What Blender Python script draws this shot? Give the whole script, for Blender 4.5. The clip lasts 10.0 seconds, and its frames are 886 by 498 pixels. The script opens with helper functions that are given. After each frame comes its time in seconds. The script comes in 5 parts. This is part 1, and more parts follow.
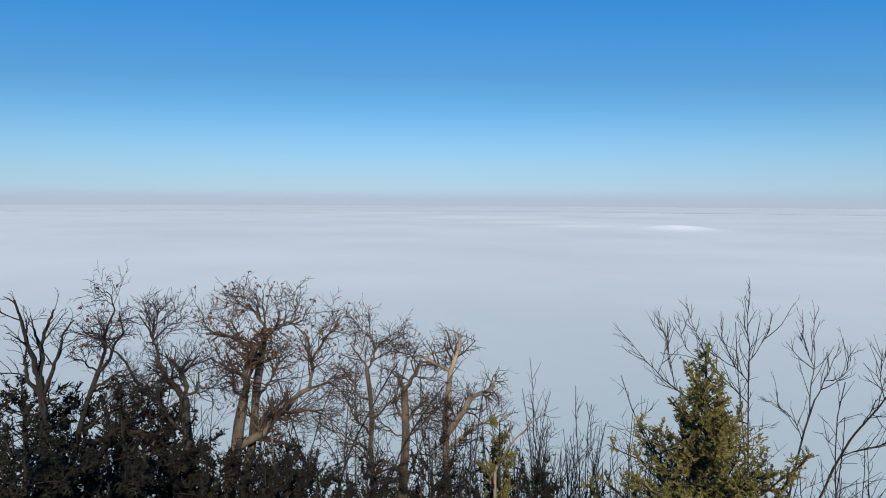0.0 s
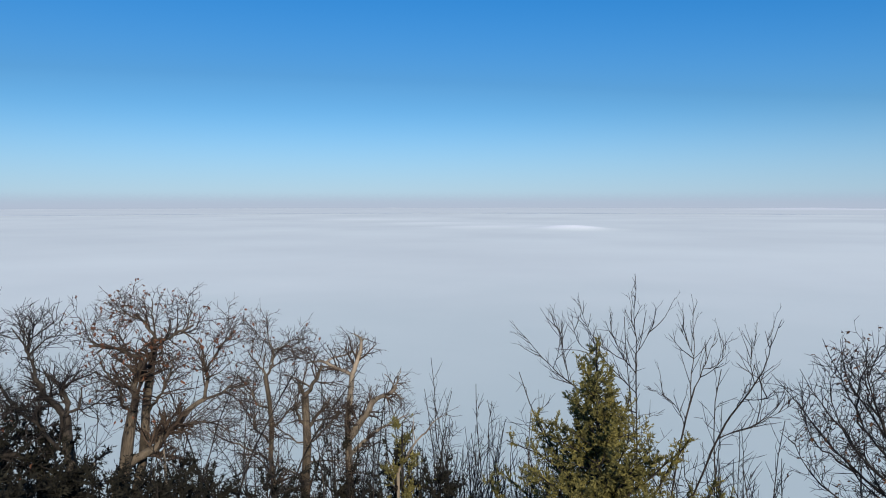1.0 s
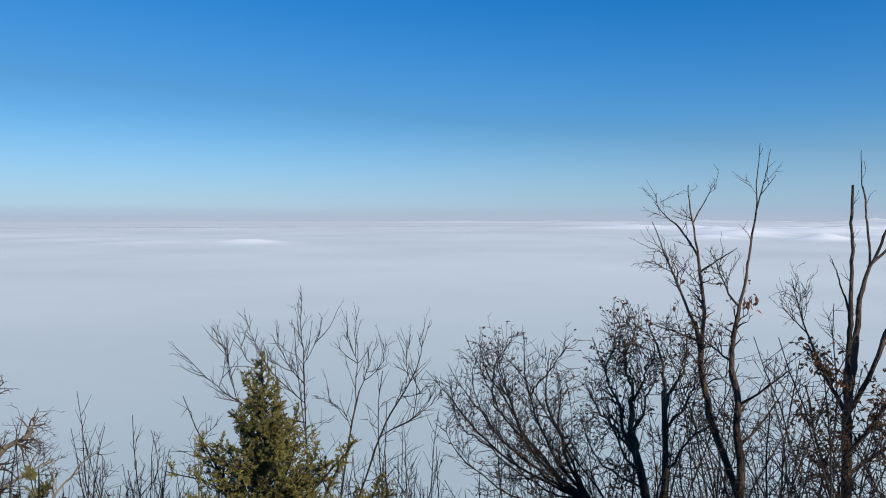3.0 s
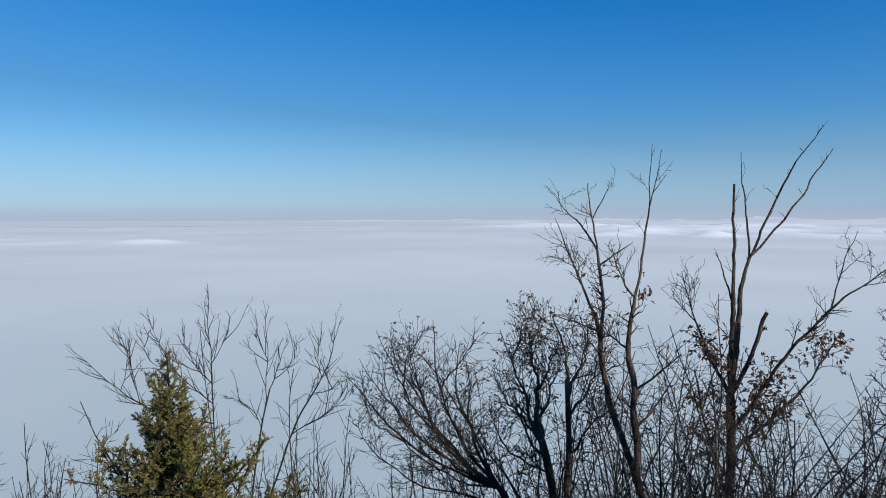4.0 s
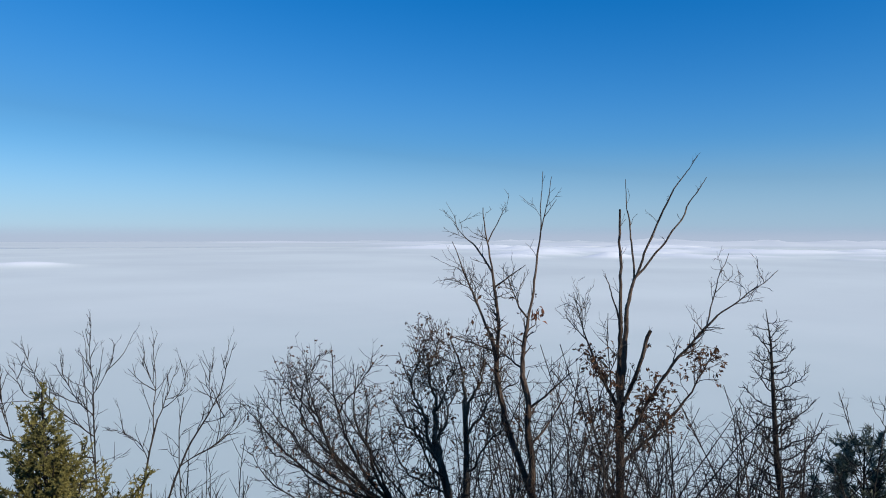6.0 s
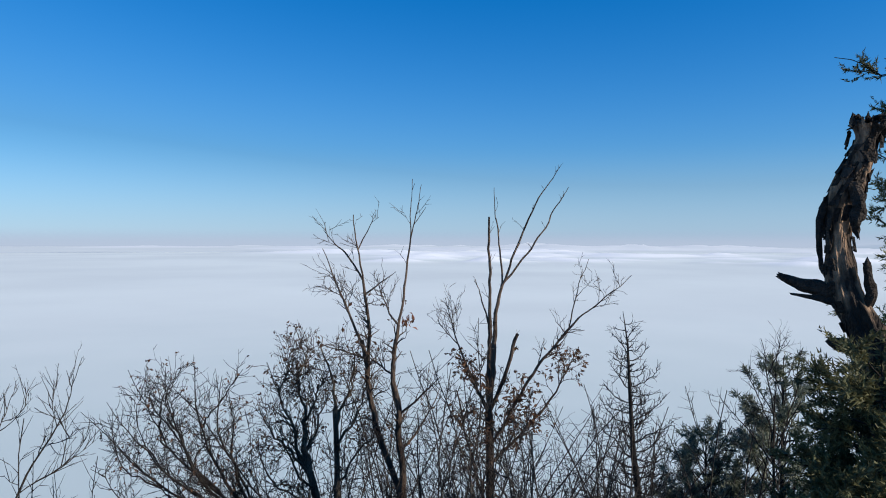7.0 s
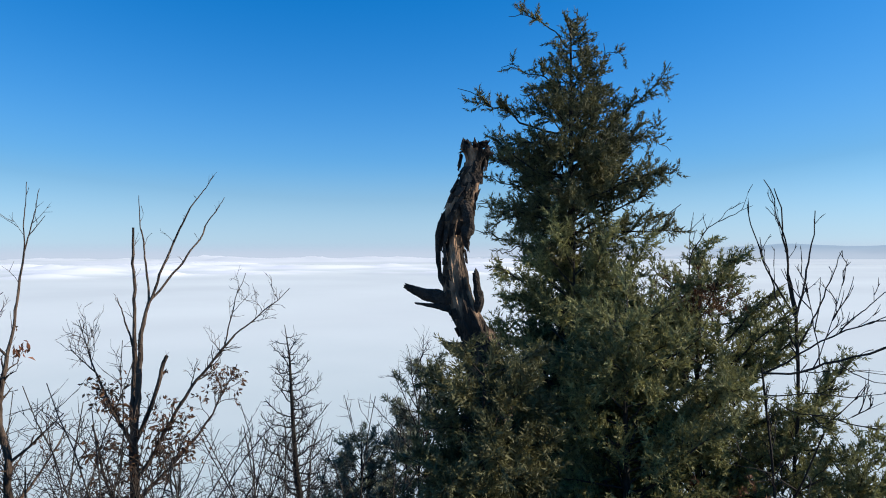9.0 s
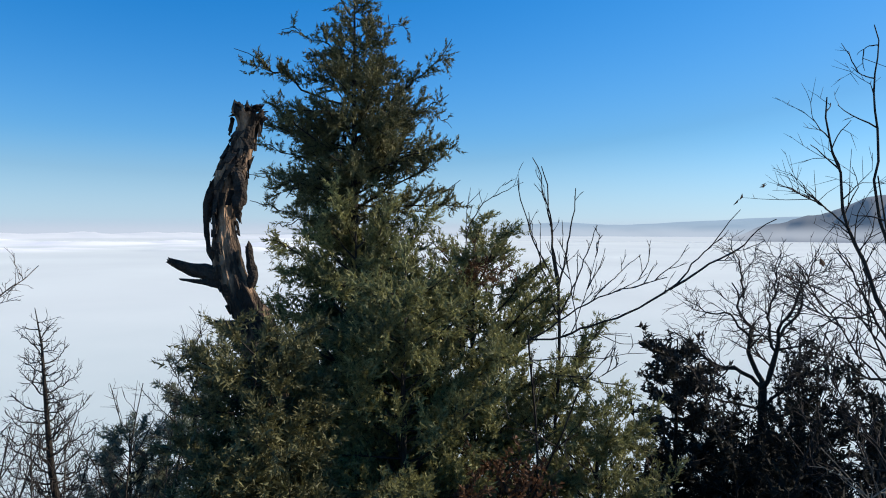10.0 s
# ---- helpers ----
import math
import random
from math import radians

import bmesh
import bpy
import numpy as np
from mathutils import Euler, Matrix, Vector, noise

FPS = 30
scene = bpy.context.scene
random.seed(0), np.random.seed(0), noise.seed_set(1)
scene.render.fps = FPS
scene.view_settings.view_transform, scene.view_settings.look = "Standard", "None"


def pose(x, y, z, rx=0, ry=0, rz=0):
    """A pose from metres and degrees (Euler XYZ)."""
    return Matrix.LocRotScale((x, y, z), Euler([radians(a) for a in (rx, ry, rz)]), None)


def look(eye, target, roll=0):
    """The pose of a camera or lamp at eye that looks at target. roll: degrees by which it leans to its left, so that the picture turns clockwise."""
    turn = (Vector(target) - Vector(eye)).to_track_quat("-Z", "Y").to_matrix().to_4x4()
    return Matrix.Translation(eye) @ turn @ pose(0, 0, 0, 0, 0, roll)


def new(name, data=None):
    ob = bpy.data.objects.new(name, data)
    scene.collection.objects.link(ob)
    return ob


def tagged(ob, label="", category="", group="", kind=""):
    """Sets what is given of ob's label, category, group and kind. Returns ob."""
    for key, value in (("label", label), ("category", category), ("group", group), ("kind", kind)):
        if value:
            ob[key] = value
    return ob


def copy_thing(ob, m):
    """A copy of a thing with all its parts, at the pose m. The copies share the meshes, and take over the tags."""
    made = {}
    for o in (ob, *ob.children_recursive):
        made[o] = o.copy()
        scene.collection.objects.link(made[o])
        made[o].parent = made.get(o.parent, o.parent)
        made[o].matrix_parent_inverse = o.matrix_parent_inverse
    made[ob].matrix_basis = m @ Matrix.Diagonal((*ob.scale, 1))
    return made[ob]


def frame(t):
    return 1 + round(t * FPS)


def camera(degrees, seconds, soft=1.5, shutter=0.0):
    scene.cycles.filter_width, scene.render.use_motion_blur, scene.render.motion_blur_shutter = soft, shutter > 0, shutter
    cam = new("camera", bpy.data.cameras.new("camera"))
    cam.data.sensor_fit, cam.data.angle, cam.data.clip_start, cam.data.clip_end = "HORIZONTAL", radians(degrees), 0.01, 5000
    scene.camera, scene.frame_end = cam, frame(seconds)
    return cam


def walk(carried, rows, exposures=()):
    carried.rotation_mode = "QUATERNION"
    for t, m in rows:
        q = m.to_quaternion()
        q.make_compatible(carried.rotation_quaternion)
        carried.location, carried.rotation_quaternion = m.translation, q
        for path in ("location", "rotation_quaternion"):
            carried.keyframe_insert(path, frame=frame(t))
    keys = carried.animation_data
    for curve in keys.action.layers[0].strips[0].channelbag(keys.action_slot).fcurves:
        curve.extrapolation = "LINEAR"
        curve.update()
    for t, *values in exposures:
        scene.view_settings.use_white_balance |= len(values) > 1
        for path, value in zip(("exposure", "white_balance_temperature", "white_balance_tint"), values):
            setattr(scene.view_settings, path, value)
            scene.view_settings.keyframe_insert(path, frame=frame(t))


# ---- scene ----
cam = camera(66.3, 10.0, soft=1.0)
# seconds, eye x y z, yaw, pitch, roll
ROWS = [
    (0.0, 0.000, 0.000, 1.600, 5.60, -4.12, 0.30),
    (0.5, 0.049, -0.004, 1.599, 2.73, -3.87, 0.15),
    (1.0, 0.032, -0.017, 1.606, -2.70, -3.95, -0.06),
    (1.5, 0.087, -0.029, 1.595, -9.08, -3.28, -0.20),
    (2.0, 0.128, -0.026, 1.592, -15.08, -3.18, 0.14),
    (2.5, 0.166, -0.035, 1.593, -21.70, -3.50, 0.01),
    (3.0, 0.184, -0.038, 1.591, -29.44, -2.82, 0.01),
    (3.2, 0.176, -0.054, 1.589, -31.15, -2.23, 0.33),
    (4.3, 0.092, -0.157, 1.560, -39.76, -3.08, -0.56),
    (4.5, 0.092, -0.162, 1.562, -41.22, -2.76, -0.70),
    (5.0, 0.090, -0.168, 1.559, -41.43, -2.27, -0.52),
    (5.2, 0.082, -0.172, 1.557, -40.69, -1.58, -0.75),
    (6.3, 0.160, -0.352, 1.606, -47.65, -1.12, 0.16),
    (6.5, 0.178, -0.385, 1.613, -49.56, -1.13, 0.00),
    (7.0, 0.219, -0.452, 1.626, -54.76, -0.72, 0.11),
    (7.5, 0.266, -0.556, 1.625, -59.25, -0.96, -0.12),
    (8.0, 0.356, -0.664, 1.627, -64.79, -1.55, -0.06),
    (8.5, 0.475, -0.687, 1.630, -75.21, -0.49, 0.31),
    (9.0, 0.548, -0.692, 1.637, -81.31, 0.29, -0.15),
    (9.5, 0.623, -0.701, 1.616, -88.24, -0.74, 0.45),
    (10.0, 0.717, -0.824, 1.605, -98.44, -1.69, 0.20),
]
walk(cam, [(t, pose(x, y, z, 0, 0, yaw) @ pose(0, 0, 0, 90 + pitch) @ pose(0, 0, 0, 0, 0, roll)) for t, x, y, z, yaw, pitch, roll in ROWS],
     exposures=[(0.0, -0.1, 6750, 10), (3.0, -0.15, 6600, 10), (5.0, -0.2, 6500, 10), (6.5, -0.02, 6550, 10), (7.5, 0.05, 6600, 10), (8.5, 0.22, 6750, 10), (10.0, 0.3, 7050, 10)])

# ---- daylight ----
SUN_AZ, SUN_EL = -170.0, 28.0          # degrees to the left of +y, and above the horizon
world = bpy.data.worlds.new("winter_sky")
scene.world = world
world.use_nodes = True
wn = world.node_tree.nodes
sky = wn.new("ShaderNodeTexSky")
sky.sky_type = "NISHITA"
sky.sun_disc = False
sky.sun_elevation, sky.sun_rotation = radians(SUN_EL), radians(-SUN_AZ)
sky.altitude, sky.air_density, sky.dust_density, sky.ozone_density = 1000, 0.8, 0.22, 5.0
wn["Background"].inputs["Strength"].default_value = 0.11
clear = wn.new("ShaderNodeHueSaturation")          # the deep blue of dry winter air
tone_ = wn.new("ShaderNodeMapRange")               # paler sky leans to cyan
for k_, v_ in (("From Min", 0.8), ("From Max", 4.0), ("To Min", 0.5025), ("To Max", 0.491)):
    tone_.inputs[k_].default_value = v_
world.node_tree.links.new(tone_.outputs[0], clear.inputs["Hue"])
lift_ = wn.new("ShaderNodeMapRange")               # raises the value where the sky is darkest
for k_, v_ in (("From Min", 0.7), ("From Max", 3.8), ("To Min", 1.72), ("To Max", 0.96)):
    lift_.inputs[k_].default_value = v_
world.node_tree.links.new(lift_.outputs[0], clear.inputs["Value"])
light_, depth_ = wn.new("ShaderNodeRGBToBW"), wn.new("ShaderNodeMapRange")      # the darker the sky, the purer its blue
for k_, v_ in (("From Min", 1.0), ("From Max", 4.0), ("To Min", 1.31), ("To Max", 1.18)):
    depth_.inputs[k_].default_value = v_
world.node_tree.links.new(sky.outputs[0], light_.inputs[0])
world.node_tree.links.new(light_.outputs[0], depth_.inputs["Value"])
world.node_tree.links.new(light_.outputs[0], tone_.inputs["Value"])
world.node_tree.links.new(light_.outputs[0], lift_.inputs["Value"])
world.node_tree.links.new(depth_.outputs[0], clear.inputs["Saturation"])
world.node_tree.links.new(sky.outputs[0], clear.inputs["Color"])
world.node_tree.links.new(clear.outputs[0], wn["Background"].inputs["Color"])

sun = new("sun", bpy.data.lights.new("sun", "SUN"))
sun.data.energy, sun.data.angle, sun.data.color = 4.6, radians(0.53), (1.0, 0.93, 0.82)
sa, se = radians(SUN_AZ), radians(SUN_EL)
sun.matrix_world = look((-60 * math.sin(sa) * math.cos(se), 60 * math.cos(sa) * math.cos(se), 60 * math.sin(se)), (0, 0, 0))


# ---- materials ----
def material(name, colour, rough=0.9, colour_b=None, scale=6.0, mottle=0.5, fine=60.0, bump=0.4, stretch=(1, 1, 1), island=0.0, through_light=0.0, spec=0.3):
    """Two-scale noise between two colours, with fine relief; island varies the value from piece to piece."""
    m = bpy.data.materials.new(name)
    m.use_nodes = True
    n, l = m.node_tree.nodes, m.node_tree.links
    b = n["Principled BSDF"]
    b.inputs["Roughness"].default_value = rough
    b.inputs["Specular IOR Level"].default_value = spec
    tc, mp = n.new("ShaderNodeTexCoord"), n.new("ShaderNodeMapping")
    mp.inputs["Scale"].default_value = stretch
    l.new(tc.outputs["Object"], mp.inputs["Vector"])
    big, small = n.new("ShaderNodeTexNoise"), n.new("ShaderNodeTexNoise")
    big.inputs["Scale"].default_value, small.inputs["Scale"].default_value = scale, fine
    big.inputs["Detail"].default_value = 5
    l.new(mp.outputs[0], big.inputs["Vector"]), l.new(mp.outputs[0], small.inputs["Vector"])
    ramp = n.new("ShaderNodeValToRGB")
    ramp.color_ramp.elements[0].position, ramp.color_ramp.elements[1].position = 0.5 - mottle / 2, 0.5 + mottle / 2
    ramp.color_ramp.elements[0].color = (*colour, 1)
    ramp.color_ramp.elements[1].color = (*(colour_b or [c * 0.6 for c in colour]), 1)
    l.new(big.outputs["Fac"], ramp.inputs["Fac"])
    out = ramp.outputs["Color"]
    hsv = n.new("ShaderNodeHueSaturation")
    grain = n.new("ShaderNodeMapRange")
    grain.inputs["To Min"].default_value, grain.inputs["To Max"].default_value = 0.7, 1.3
    l.new(small.outputs["Fac"], grain.inputs["Value"])
    value = grain.outputs[0]
    if island:
        geo, rng, mul = n.new("ShaderNodeNewGeometry"), n.new("ShaderNodeMapRange"), n.new("ShaderNodeMath")
        rng.inputs["To Min"].default_value, rng.inputs["To Max"].default_value = 1 - island, 1 + island
        mul.operation = "MULTIPLY"
        l.new(geo.outputs["Random Per Island"], rng.inputs["Value"])
        l.new(rng.outputs[0], mul.inputs[0]), l.new(value, mul.inputs[1])
        value = mul.outputs[0]
    l.new(value, hsv.inputs["Value"]), l.new(out, hsv.inputs["Color"])
    l.new(hsv.outputs["Color"], b.inputs["Base Color"])
    if bump:
        bp = n.new("ShaderNodeBump")
        bp.inputs["Strength"].default_value, bp.inputs["Distance"].default_value = bump, 0.04
        l.new(small.outputs["Fac"], bp.inputs["Height"])
        l.new(bp.outputs[0], b.inputs["Normal"])
    if through_light:
        tr, mix = n.new("ShaderNodeBsdfTranslucent"), n.new("ShaderNodeMixShader")
        mix.inputs[0].default_value = through_light
        l.new(hsv.outputs["Color"], tr.inputs["Color"])
        l.new(b.outputs[0], mix.inputs[1]), l.new(tr.outputs[0], mix.inputs[2])
        l.new(mix.outputs[0], n["Material Output"].inputs["Surface"])
    return m


BARK = material("grey_bark", (0.088, 0.072, 0.058), 0.95, (0.02, 0.017, 0.014), 5, 0.28, 45, 1.0, (1, 1, 0.3))
BARK_WARM = material("lichen_bark", (0.19, 0.15, 0.108), 0.95, (0.035, 0.028, 0.021), 5, 0.28, 45, 1.0, (1, 1, 0.3))
BARK_RED = material("red_brown_bark", (0.155, 0.108, 0.078), 0.95, (0.035, 0.025, 0.02), 5, 0.28, 45, 1.0, (1, 1, 0.3))
BARK_DARK = material("dark_bark", (0.045, 0.037, 0.03), 0.95, (0.02, 0.017, 0.014), 4, 0.5, 45, 0.8, (1, 1, 0.3))
BARK_PALE = material("pale_dead_wood", (0.40, 0.325, 0.24), 0.9, (0.10, 0.08, 0.06), 5, 0.3, 40, 0.7, (1, 1, 0.25))
TWIG = material("twig_bark", (0.058, 0.046, 0.038), 0.9, (0.026, 0.021, 0.018), 5, 0.6, 30, 0, island=0.35)
TWIG_WARM = material("warm_twig_bark", (0.105, 0.072, 0.05), 0.9, (0.046, 0.033, 0.025), 5, 0.6, 30, 0, island=0.35)
TWIG_DARK = material("dark_twig_bark", (0.036, 0.029, 0.025), 0.9, (0.017, 0.014, 0.012), 5, 0.6, 30, 0, island=0.3)
DRY_LEAF = material("dry_leaf", (0.17, 0.085, 0.04), 0.8, (0.08, 0.042, 0.025), 6, 0.7, 30, 0, island=0.4, through_light=0.25)
RED_LEAF = material("russet_leaf", (0.27, 0.11, 0.055), 0.8, (0.14, 0.065, 0.04), 6, 0.7, 30, 0, island=0.4, through_light=0.3)
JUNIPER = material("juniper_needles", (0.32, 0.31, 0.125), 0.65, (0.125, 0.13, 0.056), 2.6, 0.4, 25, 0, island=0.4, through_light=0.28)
# darker copy of the juniper needles; its unlit, shaded look is in the colour
SHADED_JUNIPER = material("shaded_juniper_needles", (0.185, 0.17, 0.07), 0.65, (0.062, 0.068, 0.033), 2.6, 0.4, 25, 0, island=0.4, through_light=0.2)
YELLOW_FIR = material("olive_needles", (0.25, 0.21, 0.06), 0.75, (0.105, 0.10, 0.035), 2.2, 0.5, 25, 0, island=0.4, through_light=0.2)
EVERGREEN = material("evergreen_leaf", (0.27, 0.285, 0.20), 0.5, (0.13, 0.15, 0.10), 3, 0.5, 25, 0, island=0.45, through_light=0.28, spec=0.5)
# very dark evergreen, with the shade over these bushes put into the colour
SHADED_GREEN = material("shaded_dark_needles", (0.024, 0.022, 0.014), 0.95, (0.012, 0.012, 0.009), 3, 0.5, 25, 0, island=0.4, through_light=0.1)
IVY = material("ivy_leaf", (0.06, 0.05, 0.038), 0.7, (0.028, 0.025, 0.018), 5, 0.5, 25, 0, island=0.5, through_light=0.1)
EARTH = material("leaf_litter", (0.12, 0.075, 0.045), 1.0, (0.05, 0.035, 0.022), 1.3, 0.6, 14, 0.9)
STUMP_WOOD = material("weathered_stump_wood", (0.40, 0.255, 0.16), 0.9, (0.03, 0.022, 0.017), 6, 0.16, 60, 1.0, (1, 1, 0.3))
# dark share raised: char and bark, plus shade put into the colour
ramp_ = [q for q in STUMP_WOOD.node_tree.nodes if q.type == "VALTORGB"][0].color_ramp
ramp_.elements[0].position, ramp_.elements[1].position = 0.39, 0.52
PEELING = material("peeling_bark", (0.06, 0.045, 0.034), 0.95, (0.015, 0.012, 0.010), 9, 0.4, 50, 0.8, island=0.45)
CLOUD = material("cloud_top", (0.80, 0.845, 0.79), 1.0, (0.715, 0.76, 0.72), 0.0034, 0.34, 0.008, 0, spec=0.0)
for q in CLOUD.node_tree.nodes:
    if q.type == "MAP_RANGE":                        # soft, hardly any grain
        q.inputs["To Min"].default_value, q.inputs["To Max"].default_value = 0.96, 1.04


def thin_near_hill(m):
    """Close to the hill the cloud is thin, and the dark valley tints it through."""
    n, l = m.node_tree.nodes, m.node_tree.links
    b = n["Principled BSDF"]
    source = b.inputs["Base Color"].links[0].from_socket
    tc, far_off, wisps, add, ramp, mix = (n.new(k) for k in ("ShaderNodeTexCoord", "ShaderNodeVectorMath", "ShaderNodeTexNoise", "ShaderNodeMath", "ShaderNodeValToRGB", "ShaderNodeMix"))
    far_off.operation = "LENGTH"
    wisps.inputs["Scale"].default_value, wisps.inputs["Detail"].default_value = 0.012, 4
    add.operation = "MULTIPLY_ADD"
    add.inputs[1].default_value = 1 / 700
    l.new(tc.outputs["Object"], far_off.inputs[0]), l.new(tc.outputs["Object"], wisps.inputs["Vector"])
    half = n.new("ShaderNodeMath")
    half.operation = "MULTIPLY_ADD"
    half.inputs[1].default_value, half.inputs[2].default_value = 0.3, -0.15
    l.new(wisps.outputs["Fac"], half.inputs[0])
    l.new(far_off.outputs["Value"], add.inputs[0]), l.new(half.outputs[0], add.inputs[2])
    ramp.color_ramp.interpolation = "EASE"
    ramp.color_ramp.elements[0].position, ramp.color_ramp.elements[1].position = 0.02, 0.6
    l.new(add.outputs[0], ramp.inputs["Fac"])
    mix.data_type = "RGBA"
    l.new(ramp.outputs["Color"], mix.inputs["Factor"])
    mix.inputs["A"].default_value = (0.56, 0.65, 0.62, 1)
    l.new(source, mix.inputs["B"])
    # the dense heaped tops: sunlit whiteness painted in by height, over the thin veil between
    sep, high, top = n.new("ShaderNodeSeparateXYZ"), n.new("ShaderNodeMapRange"), n.new("ShaderNodeMix")
    l.new(tc.outputs["Object"], sep.inputs[0]), l.new(sep.outputs["Z"], high.inputs["Value"])
    high.interpolation_type = "SMOOTHSTEP"
    high.inputs["From Min"].default_value, high.inputs["From Max"].default_value = -37.4, -32.5
    top.data_type = "RGBA"
    l.new(high.outputs[0], top.inputs["Factor"]), l.new(mix.outputs["Result"], top.inputs["A"])
    top.inputs["B"].default_value = (0.95, 0.96, 0.93, 1)
    l.new(top.outputs["Result"], b.inputs["Base Color"])


thin_near_hill(CLOUD)


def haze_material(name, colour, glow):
    """Far land: its own dull colour, and, painted in as glow, the blue light the air in front scatters."""
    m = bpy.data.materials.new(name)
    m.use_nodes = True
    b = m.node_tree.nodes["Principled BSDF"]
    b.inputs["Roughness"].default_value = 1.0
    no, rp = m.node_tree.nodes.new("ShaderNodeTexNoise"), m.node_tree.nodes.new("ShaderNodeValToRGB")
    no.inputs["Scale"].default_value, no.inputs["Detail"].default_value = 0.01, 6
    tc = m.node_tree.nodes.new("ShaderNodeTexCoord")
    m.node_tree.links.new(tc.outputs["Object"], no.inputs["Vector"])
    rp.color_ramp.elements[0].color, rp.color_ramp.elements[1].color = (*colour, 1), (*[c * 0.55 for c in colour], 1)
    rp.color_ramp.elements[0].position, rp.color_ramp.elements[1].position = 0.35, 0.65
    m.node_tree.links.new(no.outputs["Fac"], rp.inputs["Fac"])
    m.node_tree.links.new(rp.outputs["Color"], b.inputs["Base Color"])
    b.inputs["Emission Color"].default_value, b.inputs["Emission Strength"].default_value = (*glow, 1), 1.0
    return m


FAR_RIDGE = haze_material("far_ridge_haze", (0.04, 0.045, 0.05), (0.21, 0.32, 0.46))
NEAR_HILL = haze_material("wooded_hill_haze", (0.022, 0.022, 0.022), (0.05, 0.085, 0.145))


# ---- mesh tools ----
def mesh(name, verts, faces, mat, smooth=False):
    """A mesh from an array of corners and an array of faces that all have the same number of corners."""
    verts, faces = np.asarray(verts, float).reshape(-1, 3), np.asarray(faces, int)
    me = bpy.data.meshes.new(name)
    me.vertices.add(len(verts)), me.loops.add(faces.size), me.polygons.add(len(faces))
    me.vertices.foreach_set("co", verts.ravel())
    me.loops.foreach_set("vertex_index", faces.ravel())
    me.polygons.foreach_set("loop_start", np.arange(len(faces)) * faces.shape[1])
    me.polygons.foreach_set("use_smooth", np.full(len(faces), smooth))
    me.materials.append(mat)
    me.update(calc_edges=True)
    return me


def part(name, me, parent, label="", kind=""):
    ob = new(name, me)
    ob.parent = parent
    return tagged(ob, label, kind=kind)


def thing(name, place, label, category, group=""):
    ob = new(name)
    ob.location = place
    ob.empty_display_size = 0.2
    return tagged(ob, label, category, group)


def unit(a):
    return a / np.maximum(np.linalg.norm(a, axis=-1, keepdims=True), 1e-9)


def tubes(paths, radii, sides, knots=0.0, rng=None):
    """Corners and quads of tapered tubes along many paths at once."""
    n, p, _ = paths.shape
    tan = unit(np.gradient(paths, axis=1))
    mean = unit(paths[:, -1] - paths[:, 0])
    ref = np.where(np.abs(mean[:, 2:]) > 0.8, np.array([[1.0, 0, 0]]), np.array([[0, 0, 1.0]]))
    a = unit(np.cross(tan, ref[:, None, :]))
    b = np.cross(tan, a)
    ang = np.arange(sides) * 2 * np.pi / sides
    r = radii[:, :, None]
    if knots:
        r = r * (1 + knots * rng.normal(size=(n, p, sides)))
    verts = paths[:, :, None, :] + r[..., None] * (np.cos(ang)[:, None] * a[:, :, None, :] + np.sin(ang)[:, None] * b[:, :, None, :])
    i = np.arange(n)[:, None, None] * p * sides + np.arange(p - 1)[None, :, None] * sides
    s, s2 = np.arange(sides)[None, None, :], (np.arange(sides) + 1)[None, None, :] % sides
    faces = np.stack([i + s, i + s2, i + sides + s2, i + sides + s], -1).reshape(-1, 4)
    return verts.reshape(-1, 3), faces


def sample(paths, s):
    """Points and directions at the shares s along the paths."""
    p = paths.shape[1]
    x = np.clip(s, 0, 0.9999) * (p - 1)
    k = x.astype(int)
    f = (x - k)[:, None]
    i = np.arange(len(paths))
    a, b = paths[i, k], paths[i, k + 1]
    return a + f * (b - a), unit(b - a)


def grow(rng, paths, radii, per_metre, low, angle, length, ratio, up, wiggle, points=5, floor=0.0025, most=40, fall=0.5, high=1.0):
    """Side shoots of the given paths: how many to a metre, from which share on, at which angles, and how long in metres."""
    lens = np.linalg.norm(np.diff(paths, axis=1), axis=2).sum(1)
    count = np.clip(rng.poisson(lens * per_metre * (1 - low)), 1, most)
    i = np.repeat(np.arange(len(paths)), count)
    k_ = np.arange(len(i)) - np.repeat(np.cumsum(count) - count, count)      # spread evenly along each path
    lo_ = min(low, high - 0.15)
    s = lo_ + (high - lo_) * (k_ + rng.uniform(0.05, 0.95, len(i))) / np.repeat(count, count)
    at, tan = sample(paths[i], s)
    r = np.take_along_axis(radii[i], np.clip((s * (radii.shape[1] - 1)).astype(int), 0, radii.shape[1] - 1)[:, None], 1)[:, 0]
    v = rng.normal(size=(len(i), 3))
    side = unit(v - (v * tan).sum(1, keepdims=True) * tan)
    a = np.radians(rng.uniform(*angle, len(i)))[:, None]
    d = unit(np.cos(a) * tan + np.sin(a) * side + [0, 0, up])
    size = rng.uniform(*length, len(i)) * (1 - fall * s)
    step = (size / (points - 1))[:, None]
    out = [at]
    for k in range(points - 1):
        d = unit(d + wiggle * rng.normal(size=d.shape) + [0, 0, up * 0.5])
        out.append(out[-1] + d * step)
    r0 = np.maximum(r * ratio, floor)
    return np.stack(out, 1), r0[:, None] * np.linspace(1, 0.4, points)[None, :].clip(0.0) + 0 * s[:, None]


